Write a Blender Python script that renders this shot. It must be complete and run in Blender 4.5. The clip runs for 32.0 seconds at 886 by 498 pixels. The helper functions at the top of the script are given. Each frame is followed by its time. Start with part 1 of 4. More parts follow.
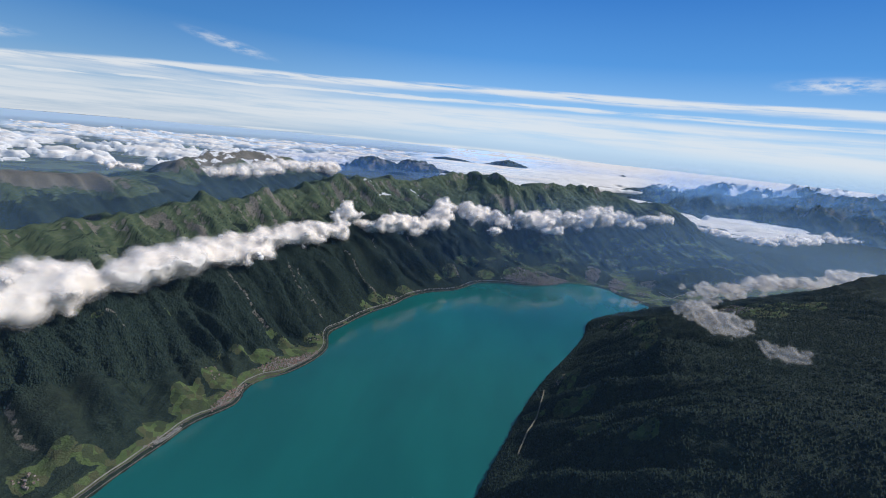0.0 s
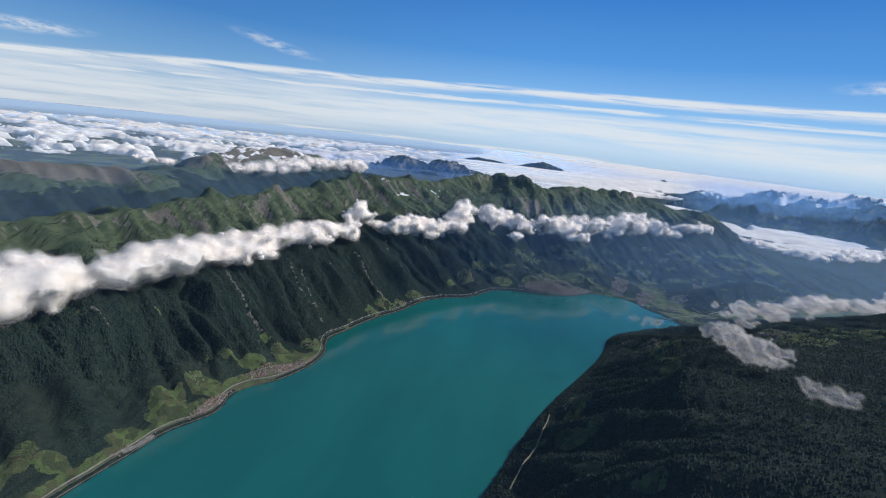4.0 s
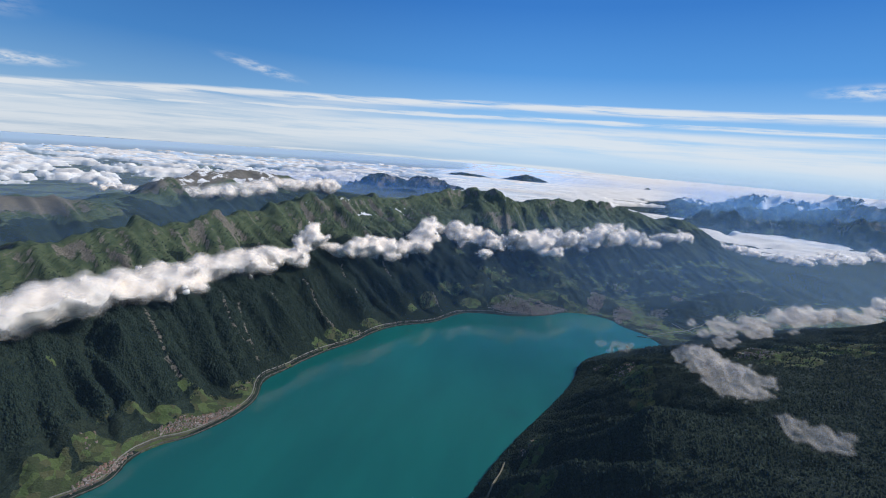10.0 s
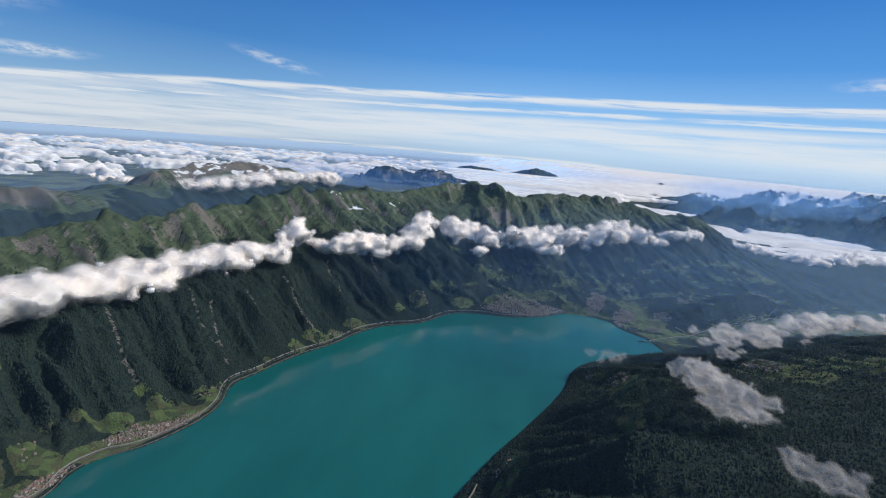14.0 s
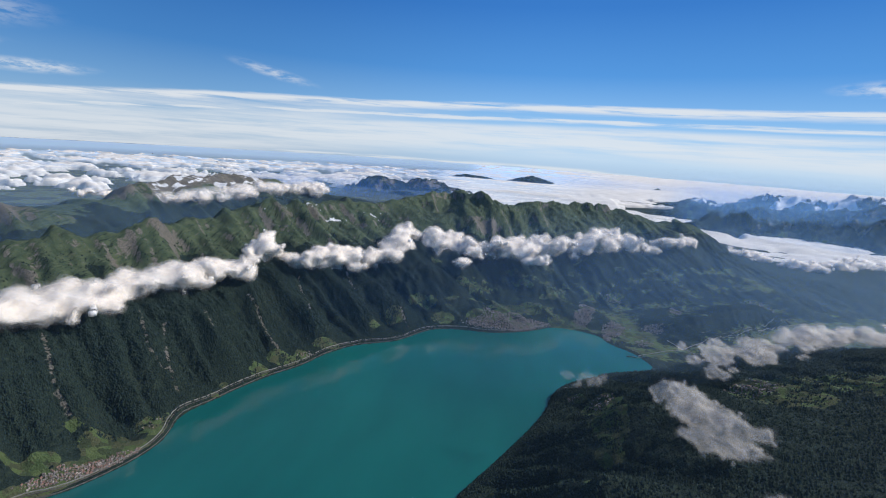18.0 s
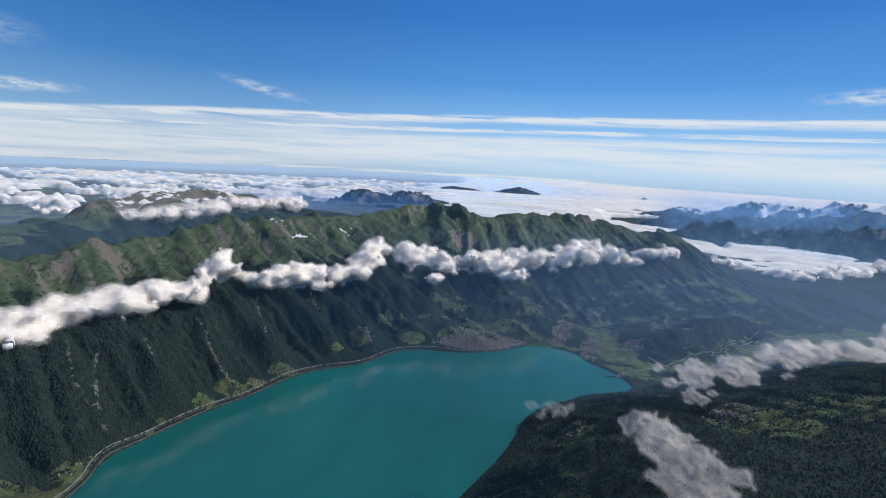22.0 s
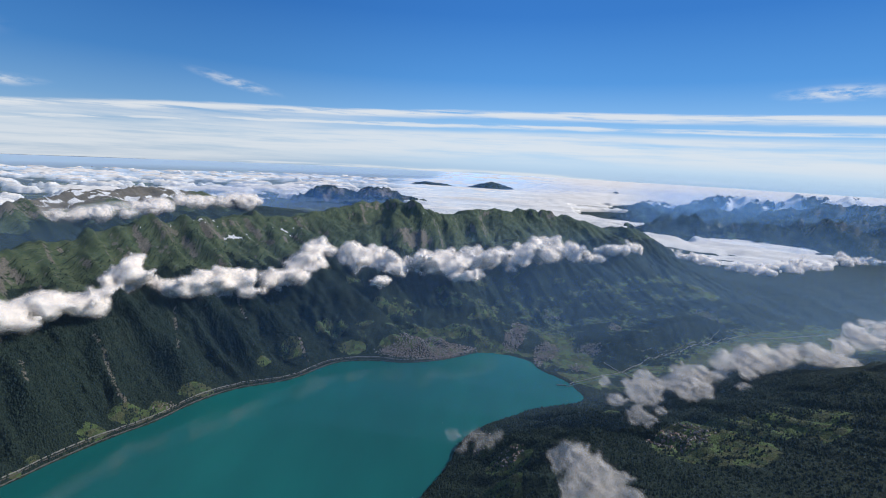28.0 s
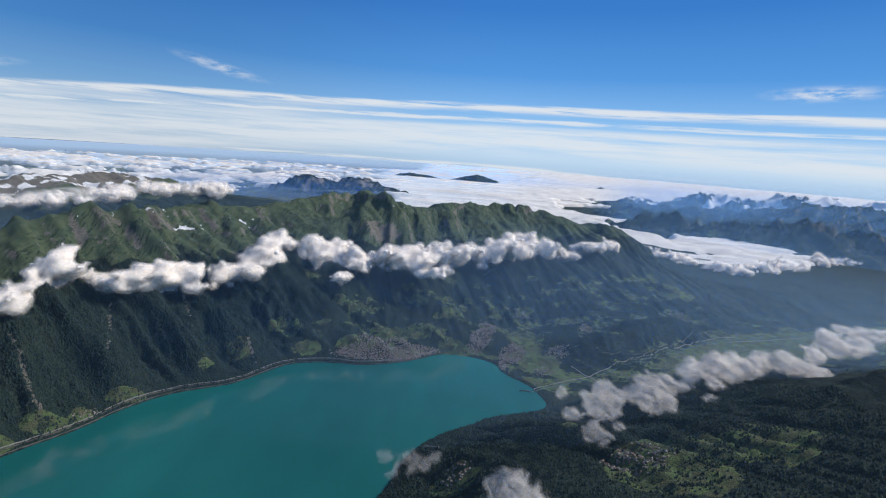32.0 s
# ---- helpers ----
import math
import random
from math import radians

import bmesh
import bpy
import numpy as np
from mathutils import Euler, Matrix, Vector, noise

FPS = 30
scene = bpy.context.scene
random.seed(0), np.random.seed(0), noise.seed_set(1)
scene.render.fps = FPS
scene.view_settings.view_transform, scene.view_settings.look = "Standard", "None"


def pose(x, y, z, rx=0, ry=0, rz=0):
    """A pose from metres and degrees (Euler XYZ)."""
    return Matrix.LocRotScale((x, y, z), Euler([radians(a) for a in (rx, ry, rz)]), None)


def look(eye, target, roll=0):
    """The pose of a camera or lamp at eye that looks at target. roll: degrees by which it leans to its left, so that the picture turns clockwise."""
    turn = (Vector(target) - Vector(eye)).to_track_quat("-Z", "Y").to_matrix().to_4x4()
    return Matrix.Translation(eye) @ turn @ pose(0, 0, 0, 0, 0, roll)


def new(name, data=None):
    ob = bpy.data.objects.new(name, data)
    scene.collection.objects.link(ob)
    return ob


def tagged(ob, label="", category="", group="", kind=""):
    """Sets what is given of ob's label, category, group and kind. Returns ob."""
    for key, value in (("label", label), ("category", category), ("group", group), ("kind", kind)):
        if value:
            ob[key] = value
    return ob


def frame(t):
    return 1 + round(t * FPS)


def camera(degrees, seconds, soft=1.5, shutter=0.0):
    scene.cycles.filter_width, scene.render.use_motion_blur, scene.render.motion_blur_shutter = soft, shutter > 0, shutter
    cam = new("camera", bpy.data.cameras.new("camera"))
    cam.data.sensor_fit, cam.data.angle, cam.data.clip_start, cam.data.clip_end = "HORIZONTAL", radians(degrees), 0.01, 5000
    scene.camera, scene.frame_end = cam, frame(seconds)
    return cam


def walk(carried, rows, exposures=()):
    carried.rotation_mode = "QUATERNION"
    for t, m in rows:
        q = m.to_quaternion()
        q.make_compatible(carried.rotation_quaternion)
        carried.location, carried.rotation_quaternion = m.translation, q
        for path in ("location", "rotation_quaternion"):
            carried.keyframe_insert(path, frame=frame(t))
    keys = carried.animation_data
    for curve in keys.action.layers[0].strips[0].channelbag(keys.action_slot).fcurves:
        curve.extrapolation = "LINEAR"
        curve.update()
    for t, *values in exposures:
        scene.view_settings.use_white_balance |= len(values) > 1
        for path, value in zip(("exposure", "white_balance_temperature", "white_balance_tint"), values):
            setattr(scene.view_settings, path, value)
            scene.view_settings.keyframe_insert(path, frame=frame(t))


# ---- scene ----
FOV = 88.19
cam = camera(FOV, 32.0, soft=1.0)

# seconds, eye x y z, heading (to the left of +y), pitch, lean
PATH = [
    (0, 0.00, 0.00, 100.00, 5.97, -14.00, 5.69),
    (0.5, 1.32, 1.95, 100.06, 6.04, -14.32, 6.25),
    (1, 2.63, 3.91, 100.11, 6.34, -14.50, 6.41),
    (1.5, 3.93, 5.86, 100.16, 7.00, -14.82, 7.05),
    (2, 5.23, 7.82, 100.21, 7.33, -15.04, 7.38),
    (2.5, 6.53, 9.79, 100.26, 7.97, -15.50, 7.77),
    (3, 7.82, 11.75, 100.31, 8.66, -15.52, 7.77),
    (3.5, 9.10, 13.72, 100.35, 9.68, -15.13, 7.33),
    (5.5, 14.20, 21.62, 100.51, 11.37, -11.94, 4.29),
    (6, 15.46, 23.60, 100.55, 11.65, -11.36, 3.71),
    (6.5, 16.72, 25.57, 100.58, 11.29, -10.92, 3.17),
    (7, 17.98, 27.56, 100.62, 10.68, -10.66, 2.83),
    (7.5, 19.23, 29.54, 100.65, 10.40, -10.93, 3.04),
    (8, 20.48, 31.52, 100.68, 9.92, -11.46, 3.54),
    (8.5, 21.73, 33.50, 100.71, 9.63, -11.81, 3.92),
    (9, 22.98, 35.49, 100.74, 9.60, -11.93, 4.03),
    (9.5, 24.22, 37.47, 100.77, 9.46, -12.08, 4.18),
    (10, 25.46, 39.45, 100.79, 9.46, -12.37, 4.50),
    (10.5, 26.70, 41.44, 100.82, 9.33, -12.85, 4.99),
    (11, 27.94, 43.42, 100.84, 9.24, -13.04, 5.16),
    (11.5, 29.18, 45.40, 100.86, 9.48, -13.20, 5.38),
    (12, 30.41, 47.39, 100.88, 9.66, -13.48, 5.60),
    (12.5, 31.65, 49.37, 100.90, 9.96, -13.68, 5.71),
    (13, 32.88, 51.35, 100.92, 10.46, -13.58, 5.42),
    (13.5, 34.12, 53.33, 100.94, 10.61, -13.48, 5.19),
    (14, 35.35, 55.31, 100.96, 10.88, -13.31, 4.79),
    (14.5, 36.58, 57.29, 100.98, 10.98, -13.33, 4.56),
    (16.5, 41.51, 65.18, 101.04, 11.19, -12.76, 3.96),
    (17, 42.75, 67.14, 101.05, 11.06, -12.48, 3.88),
    (17.5, 43.99, 69.11, 101.07, 11.03, -12.32, 3.98),
    (18, 45.22, 71.07, 101.08, 10.98, -12.24, 3.91),
    (18.5, 46.46, 73.03, 101.09, 10.89, -12.15, 4.02),
    (19, 47.70, 74.99, 101.10, 10.94, -12.25, 4.02),
    (19.5, 48.95, 76.94, 101.12, 10.51, -11.99, 4.06),
    (20, 50.19, 78.89, 101.13, 10.65, -11.52, 3.71),
    (20.5, 51.44, 80.83, 101.14, 10.71, -11.32, 3.50),
    (21, 52.69, 82.78, 101.15, 10.49, -11.01, 3.33),
    (21.5, 53.94, 84.72, 101.16, 10.29, -10.57, 2.99),
    (22, 55.20, 86.65, 101.18, 9.99, -10.67, 3.14),
    (22.5, 56.45, 88.58, 101.19, 9.59, -10.64, 3.30),
    (23, 57.72, 90.51, 101.20, 9.35, -10.68, 3.32),
    (23.5, 58.98, 92.43, 101.21, 9.03, -10.91, 3.50),
    (24, 60.25, 94.34, 101.22, 8.77, -10.88, 3.41),
    (24.5, 61.53, 96.25, 101.24, 8.64, -11.08, 3.50),
    (25, 62.80, 98.16, 101.25, 8.35, -11.25, 3.60),
    (25.5, 64.09, 100.06, 101.26, 8.16, -11.03, 3.37),
    (27.5, 69.26, 107.61, 101.32, 7.48, -11.12, 3.02),
    (28, 70.57, 109.48, 101.33, 7.24, -11.12, 2.91),
    (28.5, 71.89, 111.34, 101.35, 6.82, -11.14, 2.93),
    (29, 73.21, 113.20, 101.37, 6.59, -11.53, 3.30),
    (29.5, 74.53, 115.06, 101.38, 6.09, -11.94, 3.67),
    (30, 75.86, 116.90, 101.40, 5.90, -12.09, 3.95),
    (30.5, 77.20, 118.74, 101.42, 5.99, -12.01, 3.89),
    (31, 78.55, 120.57, 101.44, 5.78, -11.95, 3.90),
    (31.5, 79.90, 122.39, 101.46, 5.67, -11.95, 4.00),
    (32, 81.26, 124.21, 101.48, 5.57, -12.00, 4.18),
]
walk(cam, [(t, pose(x, y, z, 0, 0, yaw) @ pose(0, 0, 0, 90 + pitch) @ pose(0, 0, 0, 0, 0, lean))
           for t, x, y, z, yaw, pitch, lean in PATH])

# ---- light ----
# The land is modelled at about 1:28, so that the horizon lies within the camera's reach.
SUN_WAY = Vector((0.76, 0.20, 0.63)).normalized()
world = bpy.data.worlds.new("sky")
scene.world = world
world.use_nodes = True
wn = world.node_tree.nodes
sky = wn.new("ShaderNodeTexSky")
sky.sky_type, sky.sun_disc = "NISHITA", False
sky.sun_elevation, sky.sun_rotation = math.asin(SUN_WAY.z), math.atan2(SUN_WAY.x, SUN_WAY.y)
sky.altitude = 3000
SKY = 0.15
wn["Background"].inputs["Strength"].default_value = SKY
sun = new("sun", bpy.data.lights.new("sun", "SUN"))
sun.data.energy, sun.data.angle, sun.data.color = 4.2, radians(0.5), (1.0, 0.95, 0.88)
sun.matrix_world = look(SUN_WAY * 1000, (0, 0, 0))
scene.view_settings.exposure = 0.0
scene.cycles.transparent_max_bounces = 40

# ---- noise on arrays ----


def lattice(ix, iy, seed):
    n = (ix * 374761393 + iy * 668265263 + seed * 974711) & 0xFFFFFFFF
    n = ((n ^ (n >> 13)) * 1274126177) & 0xFFFFFFFF
    return ((n ^ (n >> 16)) & 0xFFFF) / 65535.0


def vnoise(x, y, seed=0):
    fx, fy = np.floor(x), np.floor(y)
    ix, iy = fx.astype(np.int64), fy.astype(np.int64)
    u, v = x - fx, y - fy
    u, v = u * u * u * (u * (6 * u - 15) + 10), v * v * v * (v * (6 * v - 15) + 10)
    a, b = lattice(ix, iy, seed), lattice(ix + 1, iy, seed)
    c, d = lattice(ix, iy + 1, seed), lattice(ix + 1, iy + 1, seed)
    return (a + (b - a) * u) * (1 - v) + (c + (d - c) * u) * v


def fbm(x, y, octaves=4, seed=0, gain=0.5):
    total, amp, norm = 0.0, 1.0, 0.0
    for k in range(octaves):
        # each octave is turned, so that the lattice does not show
        total = total + amp * vnoise(x, y, seed + 17 * k)
        norm += amp
        amp *= gain
        x, y = 1.6 * x - 1.2 * y + 5.2, 1.2 * x + 1.6 * y - 3.7
    return total / norm


def ridged(x, y, octaves=4, seed=0, gain=0.5):
    total, amp, norm = 0.0, 1.0, 0.0
    for k in range(octaves):
        total = total + amp * (1 - np.abs(2 * vnoise(x, y, seed + 29 * k) - 1))
        norm += amp
        amp *= gain
        x, y = 1.6 * x - 1.2 * y + 9.1, 1.2 * x + 1.6 * y + 2.3
    return total / norm


def step(a, b, x):
    t = np.clip((x - a) / (b - a), 0, 1)
    return t * t * (3 - 2 * t)


# ---- materials ----


def material(name):
    m = bpy.data.materials.new(name)
    m.use_nodes = True
    nt = m.node_tree
    return m, nt, nt.nodes, nt.links, nt.nodes["Principled BSDF"]


def node(nt, kind, **values):
    n = nt.nodes.new("ShaderNode" + kind)
    for key, value in values.items():
        n.inputs[key.replace("_", " ")].default_value = value
    return n


def mix(nt, fac, a, b):
    """Mixes two colours; each of fac, a, b is a socket or a value."""
    n = nt.nodes.new("ShaderNodeMix")
    n.data_type = "RGBA"
    for socket, value in ((n.inputs[0], fac), (n.inputs[6], a), (n.inputs[7], b)):
        if isinstance(value, bpy.types.NodeSocket):
            nt.links.new(value, socket)
        else:
            socket.default_value = value if isinstance(value, float) else (*value, 1)
    return n.outputs[2]


def ramp(nt, value, lo, hi):
    n = nt.nodes.new("ShaderNodeMapRange")
    n.interpolation_type = "SMOOTHSTEP"
    nt.links.new(value, n.inputs[0])
    n.inputs[1].default_value, n.inputs[2].default_value = lo, hi
    return n.outputs[0]


def grain(nt, coord, scale, detail=5.0, rough=0.6):
    n = node(nt, "TexNoise", Scale=scale, Detail=detail, Roughness=rough)
    nt.links.new(coord, n.inputs["Vector"])
    return n.outputs["Fac"]


def math_node(nt, op, a, b=None):
    n = nt.nodes.new("ShaderNodeMath")
    n.operation = op
    for socket, value in zip(n.inputs, (a, b)):
        if isinstance(value, bpy.types.NodeSocket):
            nt.links.new(value, socket)
        elif value is not None:
            socket.default_value = value
    return n.outputs[0]


def bump(nt, height, strength, distance, target):
    n = node(nt, "Bump", Strength=strength, Distance=distance)
    nt.links.new(height, n.inputs["Height"])
    nt.links.new(n.outputs[0], target)


# ---- sky ----


def cirrus_sky():
    """Clear sky that pales to the horizon, with thin ice cloud in streaks; u is the bearing and v the height, in degrees."""
    nt = world.node_tree
    ns, ln = nt.nodes, nt.links
    xyz = ns.new("ShaderNodeSeparateXYZ")
    ln.new(ns.new("ShaderNodeTexCoord").outputs["Generated"], xyz.inputs[0])
    u = math_node(nt, "ADD", math_node(nt, "DEGREES", math_node(nt, "ARCTAN2", xyz.outputs[0], xyz.outputs[1])), 0.5)
    v = math_node(nt, "DEGREES", math_node(nt, "ARCSINE", xyz.outputs[2]))
    join = ns.new("ShaderNodeCombineXYZ")
    ln.new(u, join.inputs[0])
    ln.new(v, join.inputs[1])
    uv = join.outputs[0]
    r = ns.new("ShaderNodeValToRGB")
    ln.new(math_node(nt, "DIVIDE", math_node(nt, "ADD", v, 4.0), 40.0), r.inputs[0])
    stops = [(0.0, (0.38, 0.52, 0.70)), (0.06, (0.42, 0.58, 0.77)), (0.10, (0.50, 0.68, 0.87)), (0.15, (0.42, 0.65, 0.90)), (0.22, (0.24, 0.50, 0.86)),
             (0.33, (0.095, 0.32, 0.74)), (0.50, (0.045, 0.205, 0.60)), (0.75, (0.03, 0.15, 0.50)), (1.0, (0.025, 0.12, 0.45))]
    for k, (at, colour) in enumerate(stops):
        e = r.color_ramp.elements[k] if k < 2 else r.color_ramp.elements.new(at)
        e.position, e.color = at, (*colour, 1)

    def streaks(scale, turn, detail, seed):
        mp = node(nt, "Mapping", Scale=(*scale, 1), Rotation=(0, 0, radians(turn)), Location=(seed, seed * 1.7, 0))
        ln.new(uv, mp.inputs["Vector"])
        return grain(nt, mp.outputs[0], 1.0, detail, 0.6)

    def band(h, lo, lo2, hi2, hi):
        return math_node(nt, "MULTIPLY", ramp(nt, h, lo, lo2), ramp(nt, h, hi, hi2))
    away = math_node(nt, "SUBTRACT", u, 12.0)
    bent = math_node(nt, "ADD", v, math_node(nt, "MULTIPLY", math_node(nt, "MULTIPLY", away, away), 0.00065))
    long = streaks((0.040, 0.60), 1.0, 7, 3.0)
    fine = streaks((0.10, 1.8), 0.5, 6, 11.0)
    both = math_node(nt, "ADD", math_node(nt, "MULTIPLY", long, 0.6), math_node(nt, "MULTIPLY", fine, 0.4))
    shift = math_node(nt, "ADD", bent, math_node(nt, "MULTIPLY", math_node(nt, "SUBTRACT", long, 0.5), 1.2))
    side = ramp(nt, u, -6.0, -32.0)
    veil = math_node(nt, "MULTIPLY", band(shift, -0.6, 1.6, 3.2, 4.0), ramp(nt, both, 0.30, 0.56))
    veil_side = math_node(nt, "MULTIPLY", math_node(nt, "MULTIPLY", band(shift, -1.0, 0.8, 5.5, 6.1), side), ramp(nt, both, 0.24, 0.60))
    rim = math_node(nt, "MULTIPLY", band(shift, 4.85, 5.45, 5.7, 6.1), ramp(nt, fine, 0.28, 0.52))
    second = math_node(nt, "MULTIPLY", band(shift, 4.0, 4.25, 4.4, 4.65), ramp(nt, fine, 0.36, 0.56))
    low = math_node(nt, "MULTIPLY", band(v, -1.75, -1.45, -1.3, -1.0), ramp(nt, streaks((0.05, 1.2), 0.0, 6, 23.0), 0.42, 0.56))
    def wisp(cu, cv, ru, rv, turn):
        mp = nt.nodes.new("ShaderNodeMapping")
        mp.vector_type = "TEXTURE"
        mp.inputs["Location"].default_value = (cu, cv, 0)
        mp.inputs["Rotation"].default_value = (0, 0, radians(turn))
        mp.inputs["Scale"].default_value = (ru, rv, 1)
        ln.new(uv, mp.inputs["Vector"])
        ball = nt.nodes.new("ShaderNodeVectorMath")
        ball.operation = "LENGTH"
        ln.new(mp.outputs[0], ball.inputs[0])
        return math_node(nt, "MULTIPLY", ramp(nt, ball.outputs["Value"], 1.0, 0.0), ramp(nt, streaks((0.5, 1.6), turn, 7, 31.0), 0.34, 0.62))
    parts = [math_node(nt, "MULTIPLY", veil, 0.85), math_node(nt, "MULTIPLY", veil_side, 0.80), math_node(nt, "MULTIPLY", low, 0.8), rim, math_node(nt, "MULTIPLY", second, 0.9),
             math_node(nt, "MULTIPLY", wisp(-31.0, 7.05, 5.8, 0.75, -12), 0.70), math_node(nt, "MULTIPLY", wisp(32.2, 7.75, 6.0, 0.95, 1), 0.95), wisp(-52, 4.9, 6.0, 0.8, 2), math_node(nt, "MULTIPLY", wisp(-57, 9.2, 9.0, 2.0, 1), 0.55), math_node(nt, "MULTIPLY", wisp(-60, 6.6, 8.0, 0.9, 0), 0.6)]
    total = parts[0]
    for p in parts[1:]:
        total = math_node(nt, "MAXIMUM", total, p)
    deep = node(nt, "Mix")
    deep.data_type, deep.blend_type = "RGBA", "MULTIPLY"
    ln.new(ramp(nt, u, 5.0, -45.0), deep.inputs[0])
    ln.new(r.outputs[0], deep.inputs[6])
    deep.inputs[7].default_value = (0.68, 0.72, 0.75, 1)
    colour = mix(nt, math_node(nt, "MULTIPLY", total, 0.86), deep.outputs[2], (0.78, 0.81, 0.84))
    level = ns.new("ShaderNodeVectorMath")
    level.operation = "SCALE"
    ln.new(colour, level.inputs[0])
    level.inputs["Scale"].default_value = 1 / SKY
    ln.new(mix(nt, ramp(nt, v, 19.0, 34.0), level.outputs[0], sky.outputs[0]), ns["Background"].inputs["Color"])


cirrus_sky()


def land_material():
    """Forest, meadow, alpine grass, rock, scree and snow, by the cover stored on the ground sheet."""
    m, nt, ns, ln, bsdf = material("land")
    co = ns.new("ShaderNodeTexCoord").outputs["Object"]
    cover, cover2 = ns.new("ShaderNodeAttribute"), ns.new("ShaderNodeAttribute")
    cover.attribute_name, cover2.attribute_name = "cover", "cover_high"
    s1, s2 = ns.new("ShaderNodeSeparateColor"), ns.new("ShaderNodeSeparateColor")
    ln.new(cover.outputs["Color"], s1.inputs[0])
    ln.new(cover2.outputs["Color"], s2.inputs[0])
    big, mid, fine = grain(nt, co, 0.035, 4), grain(nt, co, 0.28, 5), grain(nt, co, 1.6, 4, 0.7)
    # streaks down the slope: dark ones put gully shade into the colour, pale ones ribs
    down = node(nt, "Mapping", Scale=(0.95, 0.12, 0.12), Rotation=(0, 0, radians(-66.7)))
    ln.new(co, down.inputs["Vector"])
    slope_streak = grain(nt, down.outputs[0], 1.0, 5, 0.65)
    woods = mix(nt, ramp(nt, mid, 0.35, 0.65), (0.012, 0.023, 0.021), (0.023, 0.038, 0.029))
    woods = mix(nt, ramp(nt, fine, 0.45, 0.7), woods, (0.034, 0.050, 0.034))
    woods = mix(nt, math_node(nt, "MULTIPLY", ramp(nt, slope_streak, 0.52, 0.68), 0.6), woods, (0.042, 0.062, 0.036))
    # shade of gullies painted onto the woods as dark streaks
    woods = mix(nt, ramp(nt, slope_streak, 0.46, 0.34), woods, (0.008, 0.015, 0.014))
    field = mix(nt, ramp(nt, mid, 0.35, 0.65), (0.082, 0.124, 0.046), (0.118, 0.158, 0.062))
    plots = node(nt, "TexVoronoi", Scale=0.42)
    ln.new(co, plots.inputs["Vector"])
    plot = ns.new("ShaderNodeSeparateColor")
    ln.new(plots.outputs["Color"], plot.inputs[0])
    field = mix(nt, math_node(nt, "MULTIPLY", ramp(nt, plot.outputs[0], 0.45, 0.62), 0.75), field, (0.090, 0.088, 0.050))
    field = mix(nt, math_node(nt, "MULTIPLY", ramp(nt, plot.outputs[1], 0.66, 0.78), 0.8), field, (0.046, 0.064, 0.032))
    field = mix(nt, ramp(nt, fine, 0.6, 0.75), field, (0.05, 0.07, 0.025))
    alp = mix(nt, ramp(nt, mid, 0.35, 0.65), (0.058, 0.088, 0.050), (0.098, 0.126, 0.068))
    alp = mix(nt, ramp(nt, fine, 0.55, 0.75), alp, (0.088, 0.098, 0.062))
    rock = mix(nt, ramp(nt, fine, 0.35, 0.65), (0.095, 0.088, 0.074), (0.23, 0.21, 0.18))
    rock = mix(nt, ramp(nt, mid, 0.5, 0.7), rock, (0.16, 0.145, 0.12))

    def edge(value, by, width=0.06, ragged=0.9):
        """A cover's share with a ragged border."""
        rag = math_node(nt, "ADD", value, math_node(nt, "MULTIPLY", math_node(nt, "SUBTRACT", by, 0.5), ragged))
        return ramp(nt, rag, 0.5 - width, 0.5 + width)
    # the same gully shade painted onto the alpine grass
    alp = mix(nt, ramp(nt, slope_streak, 0.48, 0.34), alp, (0.022, 0.036, 0.024))
    alp = mix(nt, ramp(nt, slope_streak, 0.60, 0.72), alp, (0.15, 0.14, 0.11))
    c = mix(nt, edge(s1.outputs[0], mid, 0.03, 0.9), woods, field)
    c = mix(nt, edge(s1.outputs[1], mid), c, alp)
    c = mix(nt, edge(s1.outputs[2], slope_streak, 0.10), c, rock)
    c = mix(nt, edge(s2.outputs[0], fine, 0.05), c, (0.80, 0.81, 0.83))
    c = mix(nt, math_node(nt, "MULTIPLY", ramp(nt, big, 0.45, 0.75), 0.30), c, (0.045, 0.052, 0.030))
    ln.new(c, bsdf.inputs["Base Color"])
    bsdf.inputs["Roughness"].default_value = 0.95
    bsdf.inputs["Specular IOR Level"].default_value = 0.12
    bump(nt, math_node(nt, "ADD", fine, mid), 1.0, 1.1, bsdf.inputs["Normal"])
    return m


def water_material():
    m, nt, ns, ln, bsdf = material("lake_water")
    co = ns.new("ShaderNodeTexCoord").outputs["Object"]
    stretch = node(nt, "Mapping", Scale=(0.02, 0.006, 1.0), Rotation=(0, 0, radians(-20)))
    ln.new(co, stretch.inputs["Vector"])
    streak = grain(nt, stretch.outputs[0], 1.0, 4)
    c = mix(nt, ramp(nt, streak, 0.3, 0.7), (0.004, 0.080, 0.078), (0.006, 0.114, 0.104))
    ln.new(c, bsdf.inputs["Base Color"])
    bsdf.inputs["Roughness"].default_value, bsdf.inputs["IOR"].default_value = 0.09, 1.33
    bump(nt, grain(nt, co, 3.0, 3), 0.06, 0.05, bsdf.inputs["Normal"])
    return m


